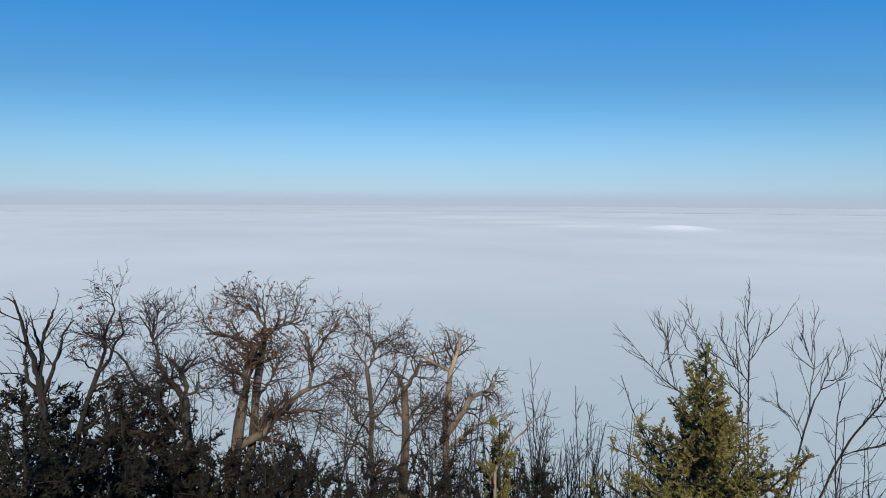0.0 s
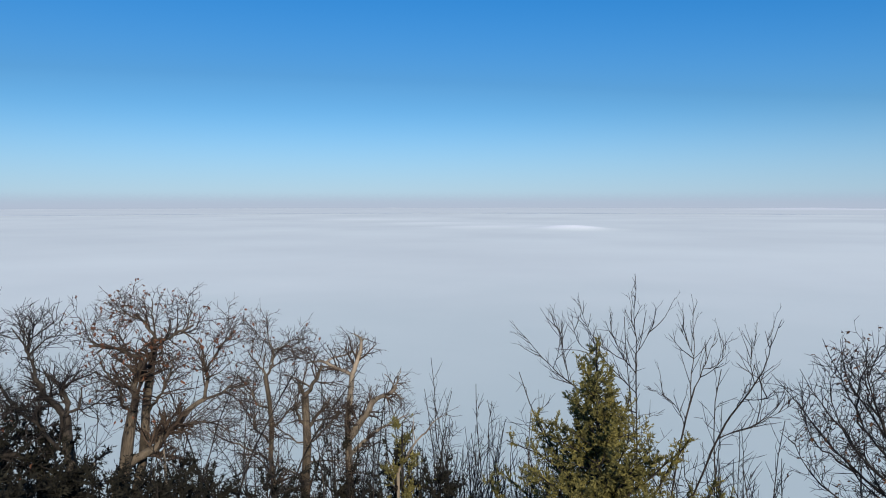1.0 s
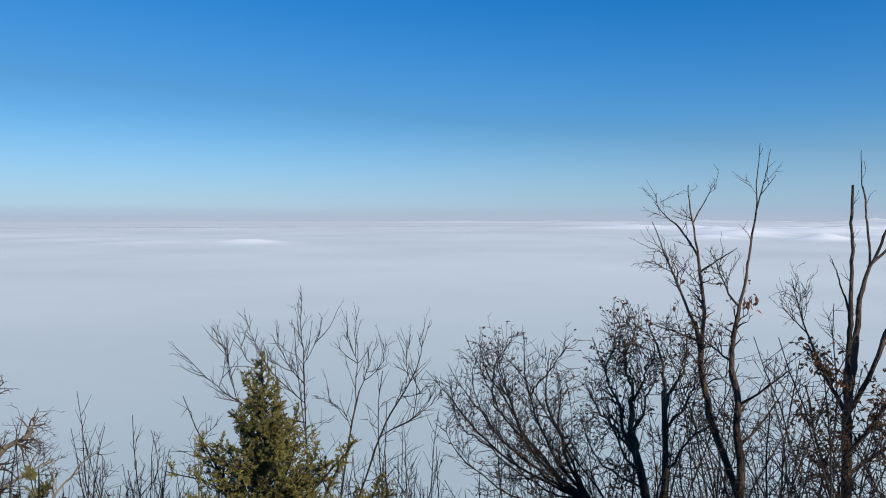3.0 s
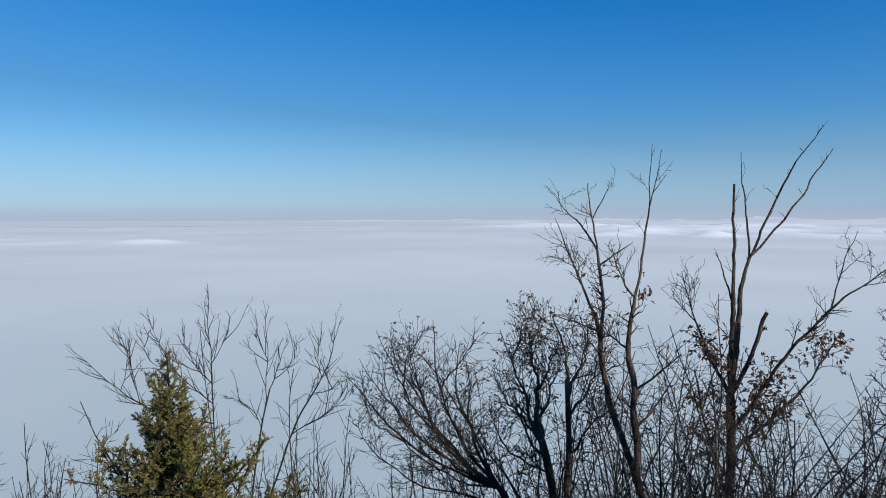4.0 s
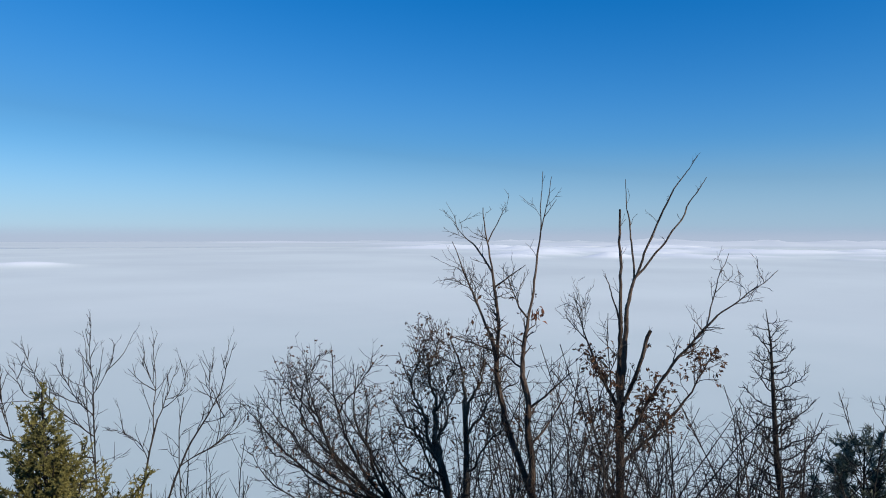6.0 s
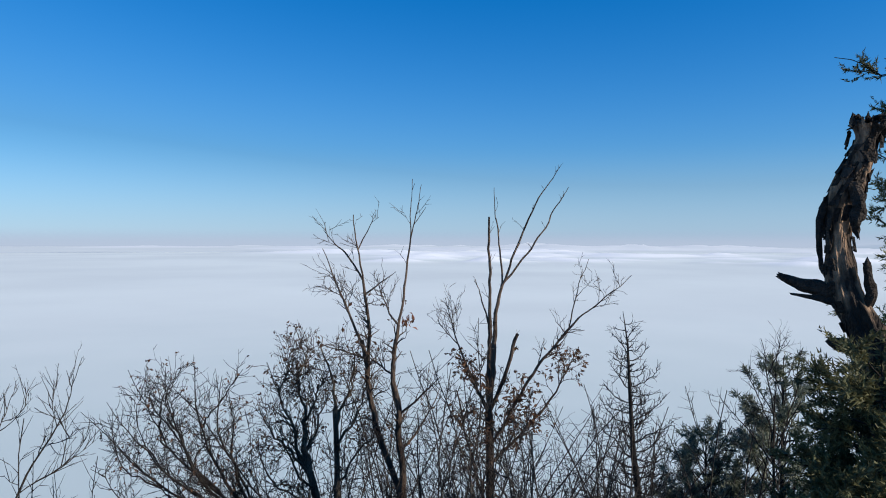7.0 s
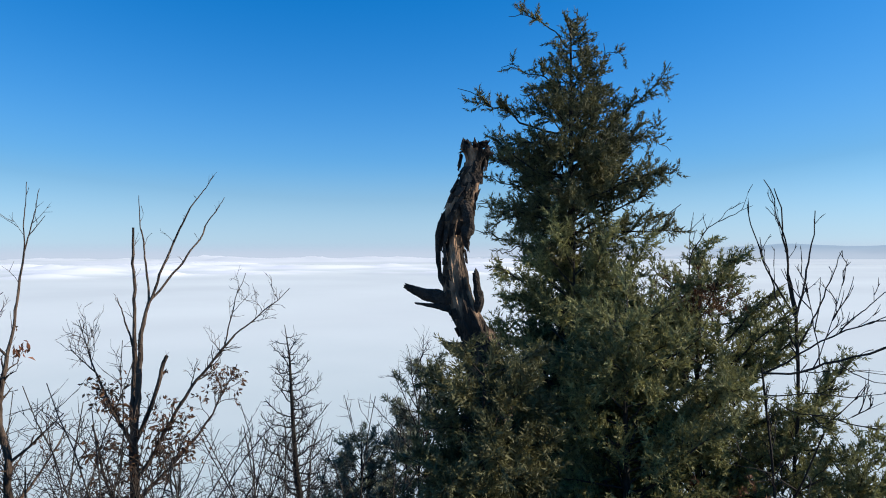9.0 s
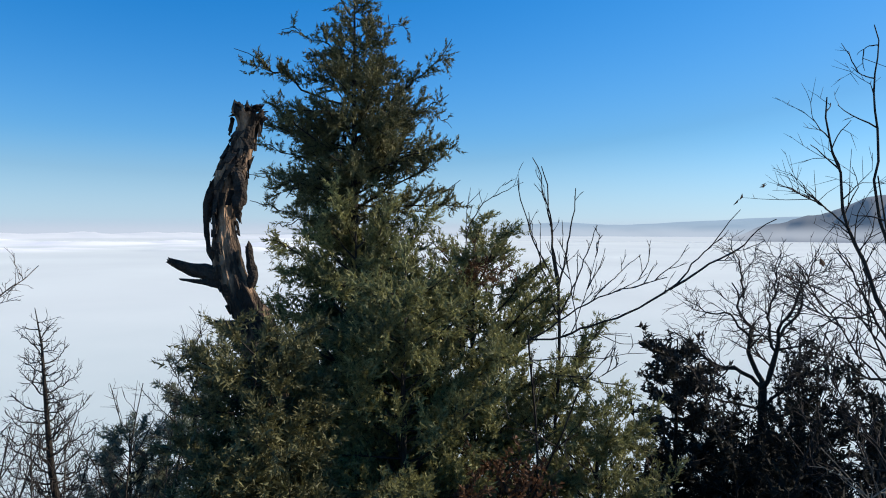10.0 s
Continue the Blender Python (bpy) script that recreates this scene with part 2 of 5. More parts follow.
def blades(rng, at, along, length, width, per, spread, droop=0.0, slim=False):
    """Thin pointed leaves, per of them at each place, fanned round the direction there."""
    i = np.repeat(np.arange(len(at)), per)
    d = unit(along[i] + spread * rng.normal(size=(len(i), 3)) + [0, 0, -droop])
    n = rng.normal(size=d.shape)
    w = unit(np.cross(d, n))
    size = rng.uniform(0.6, 1.25, len(i))[:, None]
    a = at[i] + 0.3 * length * rng.normal(size=d.shape) * 0.5
    if slim:
        v = np.stack([a - w * width * size, a + w * width * size, a + d * length * size], 1)
        return v.reshape(-1, 3), np.arange(len(i) * 3).reshape(-1, 3)
    bend = unit(np.cross(d, w)) * length * size * 0.15
    v = np.stack([a, a + d * length * size * 0.5 + w * width * size + bend, a + d * length * size, a + d * length * size * 0.5 - w * width * size + bend], 1)
    return v.reshape(-1, 3), np.arange(len(i) * 4).reshape(-1, 4)


# ---- the hill and the sea of cloud ----
def ground_height(x, y):
    r, c = np.hypot(x, y), np.cos(np.arctan2(-x, y) - radians(-45))
    k = np.clip((c + 0.6) / 0.9, 0, 1)
    k = k * k * (3 - 2 * k)
    return -0.5 * (r - 1.2 + np.sqrt((r - 1.2) ** 2 + 0.5)) * (0.12 + 0.56 * k)


def polar_sheet(rings, spokes, close=None):
    """A round sheet; close: bearings in degrees between which most of the spokes lie."""
    ang = np.arange(spokes) * 2 * np.pi / spokes
    if close:
        many = int(spokes * 0.72)
        ang = np.radians(np.concatenate([np.linspace(close[0], close[1], many, endpoint=False), np.linspace(close[1], close[0] + 360, spokes - many, endpoint=False)]))
    x, y = rings[:, None] * np.cos(ang), rings[:, None] * np.sin(ang)
    i, s, s2 = np.arange(len(rings) - 1)[:, None] * spokes, np.arange(spokes)[None], (np.arange(spokes) + 1)[None] % spokes
    faces = np.stack([i + s, i + spokes + s, i + spokes + s2, i + s2], -1).reshape(-1, 4)
    return x, y, faces


gx, gy, gf = polar_sheet(np.concatenate([[0.0], np.geomspace(0.1, 420, 110)]), 160)
gz = ground_height(gx, gy)
rough = np.array([[noise.noise((a * 0.5, b * 0.5, 0)) + 0.4 * noise.noise((a * 1.9, b * 1.9, 3)) for a, b in zip(ra, rb)] for ra, rb in zip(gx, gy)])
gz = gz + 0.16 * rough * np.clip((np.hypot(gx, gy) - 1) / 3, 0, 1)
tagged(new("ground", mesh("ground", np.stack([gx, gy, gz], -1), gf, EARTH, True)), "steep hillside of brown leaf litter and earth", "ground", kind="structure")

CLOUD_Z = -38.0
cx, cy, cf = polar_sheet(np.concatenate([np.geomspace(25, 500, 40, endpoint=False), np.geomspace(500, 4700, 100)]), 390, (-40, 135))
cr = np.hypot(cx, cy)
puff = np.zeros_like(cx)
for i in range(cx.shape[0]):
    for j in range(cx.shape[1]):
        if cr[i, j] > 600:
            puff[i, j] = noise.fractal(Vector((cx[i, j] / 430, cy[i, j] / 430, 0)), 1.0, 2.1, 4)
heap = np.zeros_like(cx)                                        # small rounded heads
for i in range(cx.shape[0]):
    for j in range(cx.shape[1]):
        if cr[i, j] > 1200:
            heap[i, j] = 0.55 - abs(noise.fractal(Vector((cx[i, j] / 210, cy[i, j] / 210, 4)), 1.0, 2.0, 2))
az_left = np.degrees(np.arctan2(-cx, cy))
lumpy = np.exp(-((az_left + 66) / 22) ** 2)                     # the towering tops stand in one quarter
cz = CLOUD_Z + np.clip(puff - 0.1, 0, None) * (cr / 4700) ** 1.5 * (5 + 17 * lumpy) + np.clip(heap, 0, None) * lumpy * np.clip(puff + 0.3, 0, 1) * (cr / 4700) * 30
# single swells: bearing, distance, height, half-width and half-depth in metres
hrng = np.random.default_rng(77)
heads = [(hrng.uniform(-86, -50), hrng.uniform(1150, 2000), hrng.uniform(5, 12), hrng.uniform(18, 45), hrng.uniform(25, 45)) for _ in range(70)]
for a_, d_, h_, w_, p_ in heads + list(((-13.5, 1000, 15, 30, 30), (-10.5, 1120, 5, 60, 30), (-6, 1050, 6, 60, 25), (-3, 1250, 6, 90, 30), (3, 1500, 6, 120, 30), (-46, 2100, 22, 120, 120), (-52, 1500, 9, 80, 60), (-60, 2600, 30, 150, 120), (-67, 2900, 40, 170, 150),
                          (-71, 1700, 11, 110, 70), (-77, 3200, 34, 200, 150), (-83, 2700, 20, 160, 120), (-28, 3600, 10, 160, 150), (-36, 3800, 14, 200, 160), (-41, 3000, 12, 140, 120))):
    u_, v_ = radians(a_), np.radians(az_left)
    across, along_ = cr * np.sin(v_ - u_), cr * np.cos(v_ - u_) - d_
    cz = cz + 0.42 * h_ * np.exp(-(across / w_ / 1.7) ** 2 - (along_ / p_ / 1.3) ** 2) * (1 + 0.8 * puff + 0.5 * heap)
tagged(new("cloud_sea", mesh("cloud_sea", np.stack([cx, cy, cz], -1), cf, CLOUD, True)), "unbroken white sea of cloud filling the valley", "clouds", kind="structure")


def ridge(name, label, az0, az1, dist, tops, mat, seed):
    """A long hill that stands in the cloud, between two bearings, with its crest through the given heights."""
    n, rows_up = 160, 14
    t = np.linspace(0, 1, n)
    crest = np.interp(t, np.linspace(0, 1, len(tops)), tops)
    crest = crest + np.array([noise.fractal(Vector((q * 14, seed, 0)), 1.0, 2.0, 5) for q in t]) * 0.07 * max(tops)
    a = np.radians(az0 + (az1 - az0) * t)
    v = np.linspace(0, 1, rows_up)
    bump_ = np.array([[noise.noise((q * 30, w * 3, seed)) for w in v] for q in t])
    d = dist + 500 * v[None, :] ** 1.0 + 90 * bump_
    z = CLOUD_Z - 15 + (np.clip(crest, 0, None)[:, None] + 15) * np.sin(v * np.pi / 2)[None, :]
    x, y = -np.sin(a)[:, None] * d, np.cos(a)[:, None] * d
    i = np.arange(n - 1)[:, None] * rows_up + np.arange(rows_up - 1)[None]
    f = np.stack([i, i + rows_up, i + rows_up + 1, i + 1], -1).reshape(-1, 4)
    return tagged(new(name, mesh(name, np.stack([x, y, z], -1), f, mat, True)), label, "hills", kind="structure")


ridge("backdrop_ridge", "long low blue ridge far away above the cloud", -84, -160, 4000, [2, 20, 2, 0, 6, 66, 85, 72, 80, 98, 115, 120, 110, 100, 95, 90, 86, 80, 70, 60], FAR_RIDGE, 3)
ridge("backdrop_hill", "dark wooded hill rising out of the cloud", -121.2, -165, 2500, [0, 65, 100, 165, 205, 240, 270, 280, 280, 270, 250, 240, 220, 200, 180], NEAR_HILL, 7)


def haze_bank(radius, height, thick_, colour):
    """A glowing see-through ring, painted as the band of thick air over the far rim of the cloud, fading out upwards.
    """
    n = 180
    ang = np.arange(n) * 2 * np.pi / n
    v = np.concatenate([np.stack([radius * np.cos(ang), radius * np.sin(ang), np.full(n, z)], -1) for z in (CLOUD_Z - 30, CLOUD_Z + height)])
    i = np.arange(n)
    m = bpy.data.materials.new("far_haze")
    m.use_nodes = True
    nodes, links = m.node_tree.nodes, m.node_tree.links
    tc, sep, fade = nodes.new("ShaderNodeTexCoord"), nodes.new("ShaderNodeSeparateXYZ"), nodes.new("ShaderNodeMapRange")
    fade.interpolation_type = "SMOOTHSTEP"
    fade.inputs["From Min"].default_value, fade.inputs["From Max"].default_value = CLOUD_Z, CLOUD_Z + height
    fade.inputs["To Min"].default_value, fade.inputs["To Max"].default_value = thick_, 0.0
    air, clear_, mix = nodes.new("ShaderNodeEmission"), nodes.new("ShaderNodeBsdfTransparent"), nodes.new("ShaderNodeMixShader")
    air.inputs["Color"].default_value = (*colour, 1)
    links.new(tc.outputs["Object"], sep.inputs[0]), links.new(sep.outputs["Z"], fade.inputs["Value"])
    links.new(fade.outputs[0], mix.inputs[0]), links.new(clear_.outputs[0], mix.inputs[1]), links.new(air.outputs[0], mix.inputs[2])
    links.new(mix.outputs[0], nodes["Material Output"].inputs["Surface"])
    return tagged(new("backdrop_haze", mesh("backdrop_haze", v, np.stack([i, (i + 1) % n, n + (i + 1) % n, n + i], -1), m)), "glowing painted band of blue-grey haze over the far rim of cloud", "haze", kind="structure")


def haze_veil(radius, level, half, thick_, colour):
    """A glowing see-through ring, painted as thin air in front of the far rim of the cloud, thickest at the level of
    the horizon.
    """
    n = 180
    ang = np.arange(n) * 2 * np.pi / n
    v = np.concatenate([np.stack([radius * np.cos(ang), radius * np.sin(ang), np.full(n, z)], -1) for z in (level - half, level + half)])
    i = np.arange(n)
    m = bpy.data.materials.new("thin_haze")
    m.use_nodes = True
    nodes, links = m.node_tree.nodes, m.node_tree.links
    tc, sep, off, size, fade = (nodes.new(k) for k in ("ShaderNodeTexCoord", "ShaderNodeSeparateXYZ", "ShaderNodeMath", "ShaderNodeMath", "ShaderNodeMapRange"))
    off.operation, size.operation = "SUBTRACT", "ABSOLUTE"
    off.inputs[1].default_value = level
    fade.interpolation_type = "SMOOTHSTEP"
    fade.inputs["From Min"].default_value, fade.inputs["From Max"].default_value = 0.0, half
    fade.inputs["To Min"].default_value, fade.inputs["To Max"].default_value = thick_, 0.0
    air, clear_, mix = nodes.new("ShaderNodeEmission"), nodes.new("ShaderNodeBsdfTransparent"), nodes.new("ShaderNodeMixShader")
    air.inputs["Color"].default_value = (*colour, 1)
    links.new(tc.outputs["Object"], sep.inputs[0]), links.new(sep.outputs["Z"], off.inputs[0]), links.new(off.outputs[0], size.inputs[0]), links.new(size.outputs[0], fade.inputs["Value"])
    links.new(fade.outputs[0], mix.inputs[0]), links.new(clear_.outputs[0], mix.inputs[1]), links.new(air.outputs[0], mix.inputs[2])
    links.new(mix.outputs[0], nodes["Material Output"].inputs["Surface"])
    return tagged(new("backdrop_haze", mesh("backdrop_haze", v, np.stack([i, (i + 1) % n, n + (i + 1) % n, n + i], -1), m)), "glowing painted veil of pale thin haze along the horizon", "haze", kind="structure")


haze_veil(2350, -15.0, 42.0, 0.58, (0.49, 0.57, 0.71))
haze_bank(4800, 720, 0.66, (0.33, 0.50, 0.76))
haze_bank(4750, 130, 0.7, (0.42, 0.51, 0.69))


# ---- bare trees ----
def limb_paths(spec, depth_seed, gnarl=0.012):
    """Paths and thicknesses of trunk and limbs. Each limb: what it grows from (-1: the ground), the share of that length at which it starts
    (for the ground: metres aside), its reach aside, up and towards the back, its bow aside, and its thickness in cm at both ends."""
    rng = np.random.default_rng(depth_seed)
    (bx, by, face), limbs = spec
    c, s = math.cos(radians(face)), math.sin(radians(face))
    base = np.array([bx, by, float(ground_height(bx, by)) - 0.15])
    made, thick, p = [], [], 14
    t = np.linspace(0, 1, p)[:, None]
    for parent, share, aside, rise, back, bow, d0, d1 in limbs:
        if parent < 0:
            start = np.array([share * c, share * s, 0.0])
        else:
            start = sample(made[parent][None], np.array([share]))[0][0]
        reach = np.array([aside * c - back * s, aside * s + back * c, rise])
        ln = math.hypot(aside, rise) + 1e-6
        off = np.array([-rise * c / ln, -rise * s / ln, aside / ln]) * 2 * bow
        path = start + t * reach + 2 * t * (1 - t) * off
        size = np.linalg.norm(reach)
        w = rng.normal(size=(p, 3)) * gnarl * min(size, 1.4)
        w[0] = 0
        w[1:-1] = (w[:-2] + w[1:-1] + w[2:]) / 2
        made.append(path + w)
        thick.append(np.linspace(d0, d1, p) / 200)
    return base, made, thick


STYLES = {
    # per metre, angles, lengths of the three orders of shoots; rise and wiggle
    "oak": dict(a=(12, (28, 65), (0.4, 1.25)), b=(11, (25, 65), (0.15, 0.5)), c=(12, (25, 60), (0.07, 0.22)), up=0.02, wig=0.17),
    "sparse": dict(a=(7, (25, 65), (0.2, 0.8)), b=(7, (20, 60), (0.1, 0.35)), c=(4, (20, 50), (0.05, 0.12)), up=0.12, wig=0.2),
    "whip": dict(a=(8, (20, 44), (0.25, 0.8)), b=(3.5, (22, 45), (0.08, 0.25)), c=(2, (20, 40), (0.05, 0.12)), up=0.15, wig=0.10, fall=0.85),
    "larch": dict(a=(15, (30, 70), (0.4, 0.95)), b=(8, (35, 75), (0.08, 0.22)), c=None, up=0.14, wig=0.14),
    "thicket": dict(a=(5, (18, 50), (0.3, 0.95)), b=(4, (20, 55), (0.12, 0.42)), c=None, up=0.11, wig=0.17),
    "brush": dict(a=(7, (25, 75), (0.4, 1.3)), b=(5, (25, 70), (0.12, 0.4)), c=None, up=0.08, wig=0.25),
    "shrub": dict(a=(10, (25, 60), (0.3, 0.9)), b=(11, (25, 65), (0.15, 0.5)), c=(9, (20, 60), (0.06, 0.2)), up=0.10, wig=0.2),
}


def bare_tree(name, label, spec, style, seed, bark=BARK, twig=TWIG, leaf=None, leaves=0.0, leaf_size=0.06, hang=1.0, low_share=0.3, bare_trunk=0.72, twig_floor=0.0042, group="", top_leaves=0.0, high=0.95, extra=0.0, slim=1.0, reach=1.0, clean=(), leaf_top=1.0, gnarl=0.012, stout=1.0, bends=4, sides=10):
    rng = np.random.default_rng(seed)
    base, made, thick = limb_paths(spec, seed, gnarl)
    thick = [q * slim for q in thick]
    tree = thing(name, base, label, "tree", group)
    stems = {}                                       # the trunk to which each limb belongs
    for i, (p, r) in enumerate(zip(made, thick)):
        first = spec[1][i][0] < 0
        v, f = tubes(p[None], r[None], sides if first else max(5, sides - 2), 0.07, rng)
        ob = part("trunk" if first else "limb", mesh("trunk" if first else "limb", v, f, bark, True), tree if first else stems[spec[1][i][0]])
        stems[i] = ob if first else stems[spec[1][i][0]]
    st = STYLES[style]
    carriers = {q[0] for q in spec[1] if q[0] >= 0 and q[1] >= 0.8 and style == "oak"}      # limbs whose end goes on in others
    crown = [i for i in range(len(made)) if i not in clean]
    lows = {i: (bare_trunk if spec[1][i][0] < 0 else low_share, 0.72 if i in carriers else high) for i in crown}
    shoots, shoot_r = [], []
    for lo, hi in sorted(set(lows.values())):
        pick = [i for i in crown if lows[i] == (lo, hi)]
        q, r = grow(rng, np.stack([made[i] for i in pick]), np.stack([thick[i] for i in pick]), st["a"][0], lo, st["a"][1], [w * reach for w in st["a"][2]], 0.5, st["up"], st["wig"], 6, 0.005, 90, st.get("fall", 0.6), hi)
        shoots.append(q), shoot_r.append(np.minimum(r, stout * 0.011 * np.linspace(1, 0.35, 6)))
    if extra:                                        # lesser boughs, with shoots of their own
        pick = [i for i in crown if spec[1][i][0] >= 0 or len(crown) < 3]
        q, r = grow(rng, np.stack([made[i] for i in pick]), np.stack([thick[i] for i in pick]), extra, 0.1, (25, 65), (0.5 * reach, 1.1 * reach), 0.5, st["up"], st["wig"], 6, 0.006, 20, 0.85, min(high, 0.8))
        r = np.minimum(r, stout * 0.016 * np.linspace(1, 0.4, 6))
        shoots.append(q), shoot_r.append(r)
        q, r = grow(rng, q, r, st["a"][0], 0.2, st["a"][1], [w * reach for w in st["a"][2]], 0.6, st["up"], st["wig"], 6, 0.004, 40, 0.8)
        shoots.append(q), shoot_r.append(np.minimum(r, stout * 0.008 * np.linspace(1, 0.4, 6)))
    if clean:                                        # long smooth leaders with few short shoots
        q, r = grow(rng, np.stack([made[i] for i in clean]), np.stack([thick[i] for i in clean]), 2.5, 0.2, (15, 45), (0.08, 0.35), 0.5, 0.1, 0.1, 6, 0.003, 8, 0.6, 0.9)
        shoots.append(q), shoot_r.append(np.minimum(r, 0.006 * np.linspace(1, 0.4, 6)))
    pa, ra = np.concatenate(shoots), np.concatenate(shoot_r)
    pb, rb = grow(rng, pa, ra, st["b"][0], 0.15, st["b"][1], st["b"][2], 0.65, st["up"], st["wig"], bends, twig_floor)
    orders = [(pa, ra, 4 if bends > 2 else 3), (pb, rb, 3)]
    pc = pb[:0]
    if st["c"]:
        pc, rc = grow(rng, pb, rb, st["c"][0], 0.2, st["c"][1], st["c"][2], 0.75, st["up"], st["wig"], 2, twig_floor * 0.85)
        orders.append((pc, rc, 3))
    vs, fs, n = [], [], 0
    for q, r, k in orders:
        v, f = tubes(q, r, k)
        vs.append(v), fs.append(f + n)
        n += len(v)
    crown_ob = part("crown", mesh("crown", np.concatenate(vs), np.concatenate(fs), twig, True), tree, kind="stuff")
    if leaf and leaves:
        tips = np.concatenate([pb[:, -1], pc[:, -1]])
        along = np.concatenate([unit(pb[:, -1] - pb[:, -2]), unit(pc[:, -1] - pc[:, -2])])
        keep = rng.random(len(tips)) < leaves
        if leaf_top < 1:
            keep &= tips[:, 2] < leaf_top * tips[:, 2].max()
        if top_leaves:
            z = tips[:, 2]
            keep &= z > np.quantile(z, top_leaves)
        v, f = blades(rng, tips[keep], along[keep], leaf_size, leaf_size * 0.24, 2, 0.6, hang)
        part("foliage", mesh("foliage", v, f, leaf), crown_ob, "withered brown leaves still hanging on the twigs", kind="stuff")
    return tree


DEAD_DARK = ((-5.91, 8.06, 36.3), [
    (-1, -0.55, 0.48, 5.08, 0.0, -0.13, 11.7, 7.5),
    (0, 1.0, -0.24, 1.04, -0.2, 0.01, 5.8, 1.7),
    (1, 0.95, -0.12, 0.1, 0.0, -0.01, 1.7, 0.8),
    (0, 1.0, 0.2, 0.83, 0.3, 0.04, 5.8, 1.7),
    (0, 0.95, 0.37, 1.02, -0.3, 0.01, 5.0, 1.3),
    (0, 0.95, -0.17, 0.64, 0.3, 0.07, 5.0, 1.3),
    (0, 0.95, 0.19, 0.01, -0.2, -0.03, 4.2, 1.7),
    (3, 0.45, -0.11, 0.41, 0.1, 0.02, 3.3, 0.8),
    (0, 0.9, -0.31, 0.07, 0.2, -0.0, 3.3, 1.3),
    (1, 0.5, 0.01, 0.3, -0.1, -0.0, 2.5, 0.8),
] + [
    (4, 0.45, 0.08, 0.27, 0.1, -0.04, 2.1, 0.8),
])
LEANING_OAK = ((-5.71, 8.81, 33.0), [
    (-1, -1.19, 1.14, 5.54, 0.0, 0.02, 9.6, 5.3),
    (0, 1.0, 0.2, 0.78, 0.1, 0.02, 3.9, 2.2),
    (1, 1.0, -0.08, 0.32, 0.0, -0.03, 1.8, 0.7),
    (0, 1.0, 0.3, 0.87, -0.2, -0.11, 3.9, 1.3),
    (0, 1.0, -0.37, 0.24, 0.2, -0.01, 2.2, 0.9),
    (0, 0.95, 0.64, 0.34, -0.3, 0.02, 3.5, 1.1),
    (0, 0.95, 0.7, -0.04, 0.3, 0.03, 3.1, 0.9),
    (0, 0.85, 0.93, 0.25, 0.4, 0.03, 3.5, 1.3),
    (0, 0.8, 0.99, 0.18, -0.3, 0.16, 5.7, 4.4),
    (8, 0.5, -0.11, 0.5, 0.0, 0.03, 3.5, 2.6),
] + [
    (8, 0.65, 0.04, 0.44, 0.1, -0.05, 3.1, 1.3),
    (0, 0.8, -0.2, 0.17, 0.1, -0.01, 2.6, 1.3),
])
BENT_OAK = ((-4.73, 9.37, 26.8), [
    (-1, -0.37, 0.37, 5.19, 0.0, -0.18, 15.8, 12.3),
    (0, 1.0, -0.3, 0.53, 0.1, 0.04, 8.8, 5.3),
    (1, 1.0, -0.25, 0.68, 0.1, -0.06, 4.4, 1.3),
    (2, 0.4, 0.39, 0.35, -0.1, 0.03, 2.2, 0.9),
    (2, 0.55, 0.06, 0.27, 0.0, -0.02, 3.5, 2.6),
    (0, 1.0, -0.2, 0.56, 0.2, -0.1, 6.1, 4.4),
    (0, 1.0, 0.2, 0.41, -0.2, -0.09, 4.4, 1.8),
    (0, 0.9, -0.74, 1.17, -0.4, 0.04, 5.3, 2.6),
    (7, 1.0, -0.57, 0.48, -0.1, -0.04, 2.6, 0.9),
    (7, 0.65, -0.27, 0.23, 0.1, 0.02, 2.2, 0.9),
])
BIG_OAK = ((-3.9, 10.29, 20.8), [
    (-1, -0.97, 0.65, 5.27, 0.0, -0.01, 20.2, 13.8),
    (0, 1.0, 0.14, 0.84, 0.1, -0.0, 11.0, 5.5),
    (1, 0.95, -0.77, 0.19, 0.3, -0.04, 5.5, 2.8),
    (2, 0.85, -0.13, 0.36, 0.0, 0.04, 1.8, 0.9),
    (-1, -0.38, 0.38, 5.75, 0.3, 0.19, 16.5, 11.0),
    (4, 1.0, 0.07, 0.54, 0.0, -0.01, 10.1, 7.3),
    (5, 0.85, 0.55, 0.29, -0.4, -0.05, 5.5, 2.8),
    (5, 1.0, -0.25, 0.37, 0.2, -0.01, 4.6, 2.8),
    (5, 1.0, -0.03, 0.62, 0.0, 0.01, 3.2, 0.9),
    (0, 0.85, 1.13, 0.86, 0.3, -0.06, 12.8, 6.4),
] + [
    (9, 1.0, -0.08, 0.98, -0.2, -0.05, 5.5, 1.8),
    (9, 0.95, 0.92, 0.16, 0.3, 0.02, 4.6, 1.4),
    (9, 0.6, 0.91, -0.14, -0.3, 0.12, 3.7, 1.4),
    (0, 1.0, -0.38, 0.9, -0.4, 0.01, 4.6, 1.4),
    (6, 0.8, 0.06, 0.4, 0.0, -0.03, 2.3, 0.9),
    (10, 0.45, 0.52, 0.72, 0.2, 0.02, 3.7, 1.1),
    (7, 0.75, -0.45, 0.23, -0.2, 0.01, 2.3, 0.9),
    (4, 0.9, 0.44, 1.01, -0.5, -0.06, 4.6, 1.1),
])
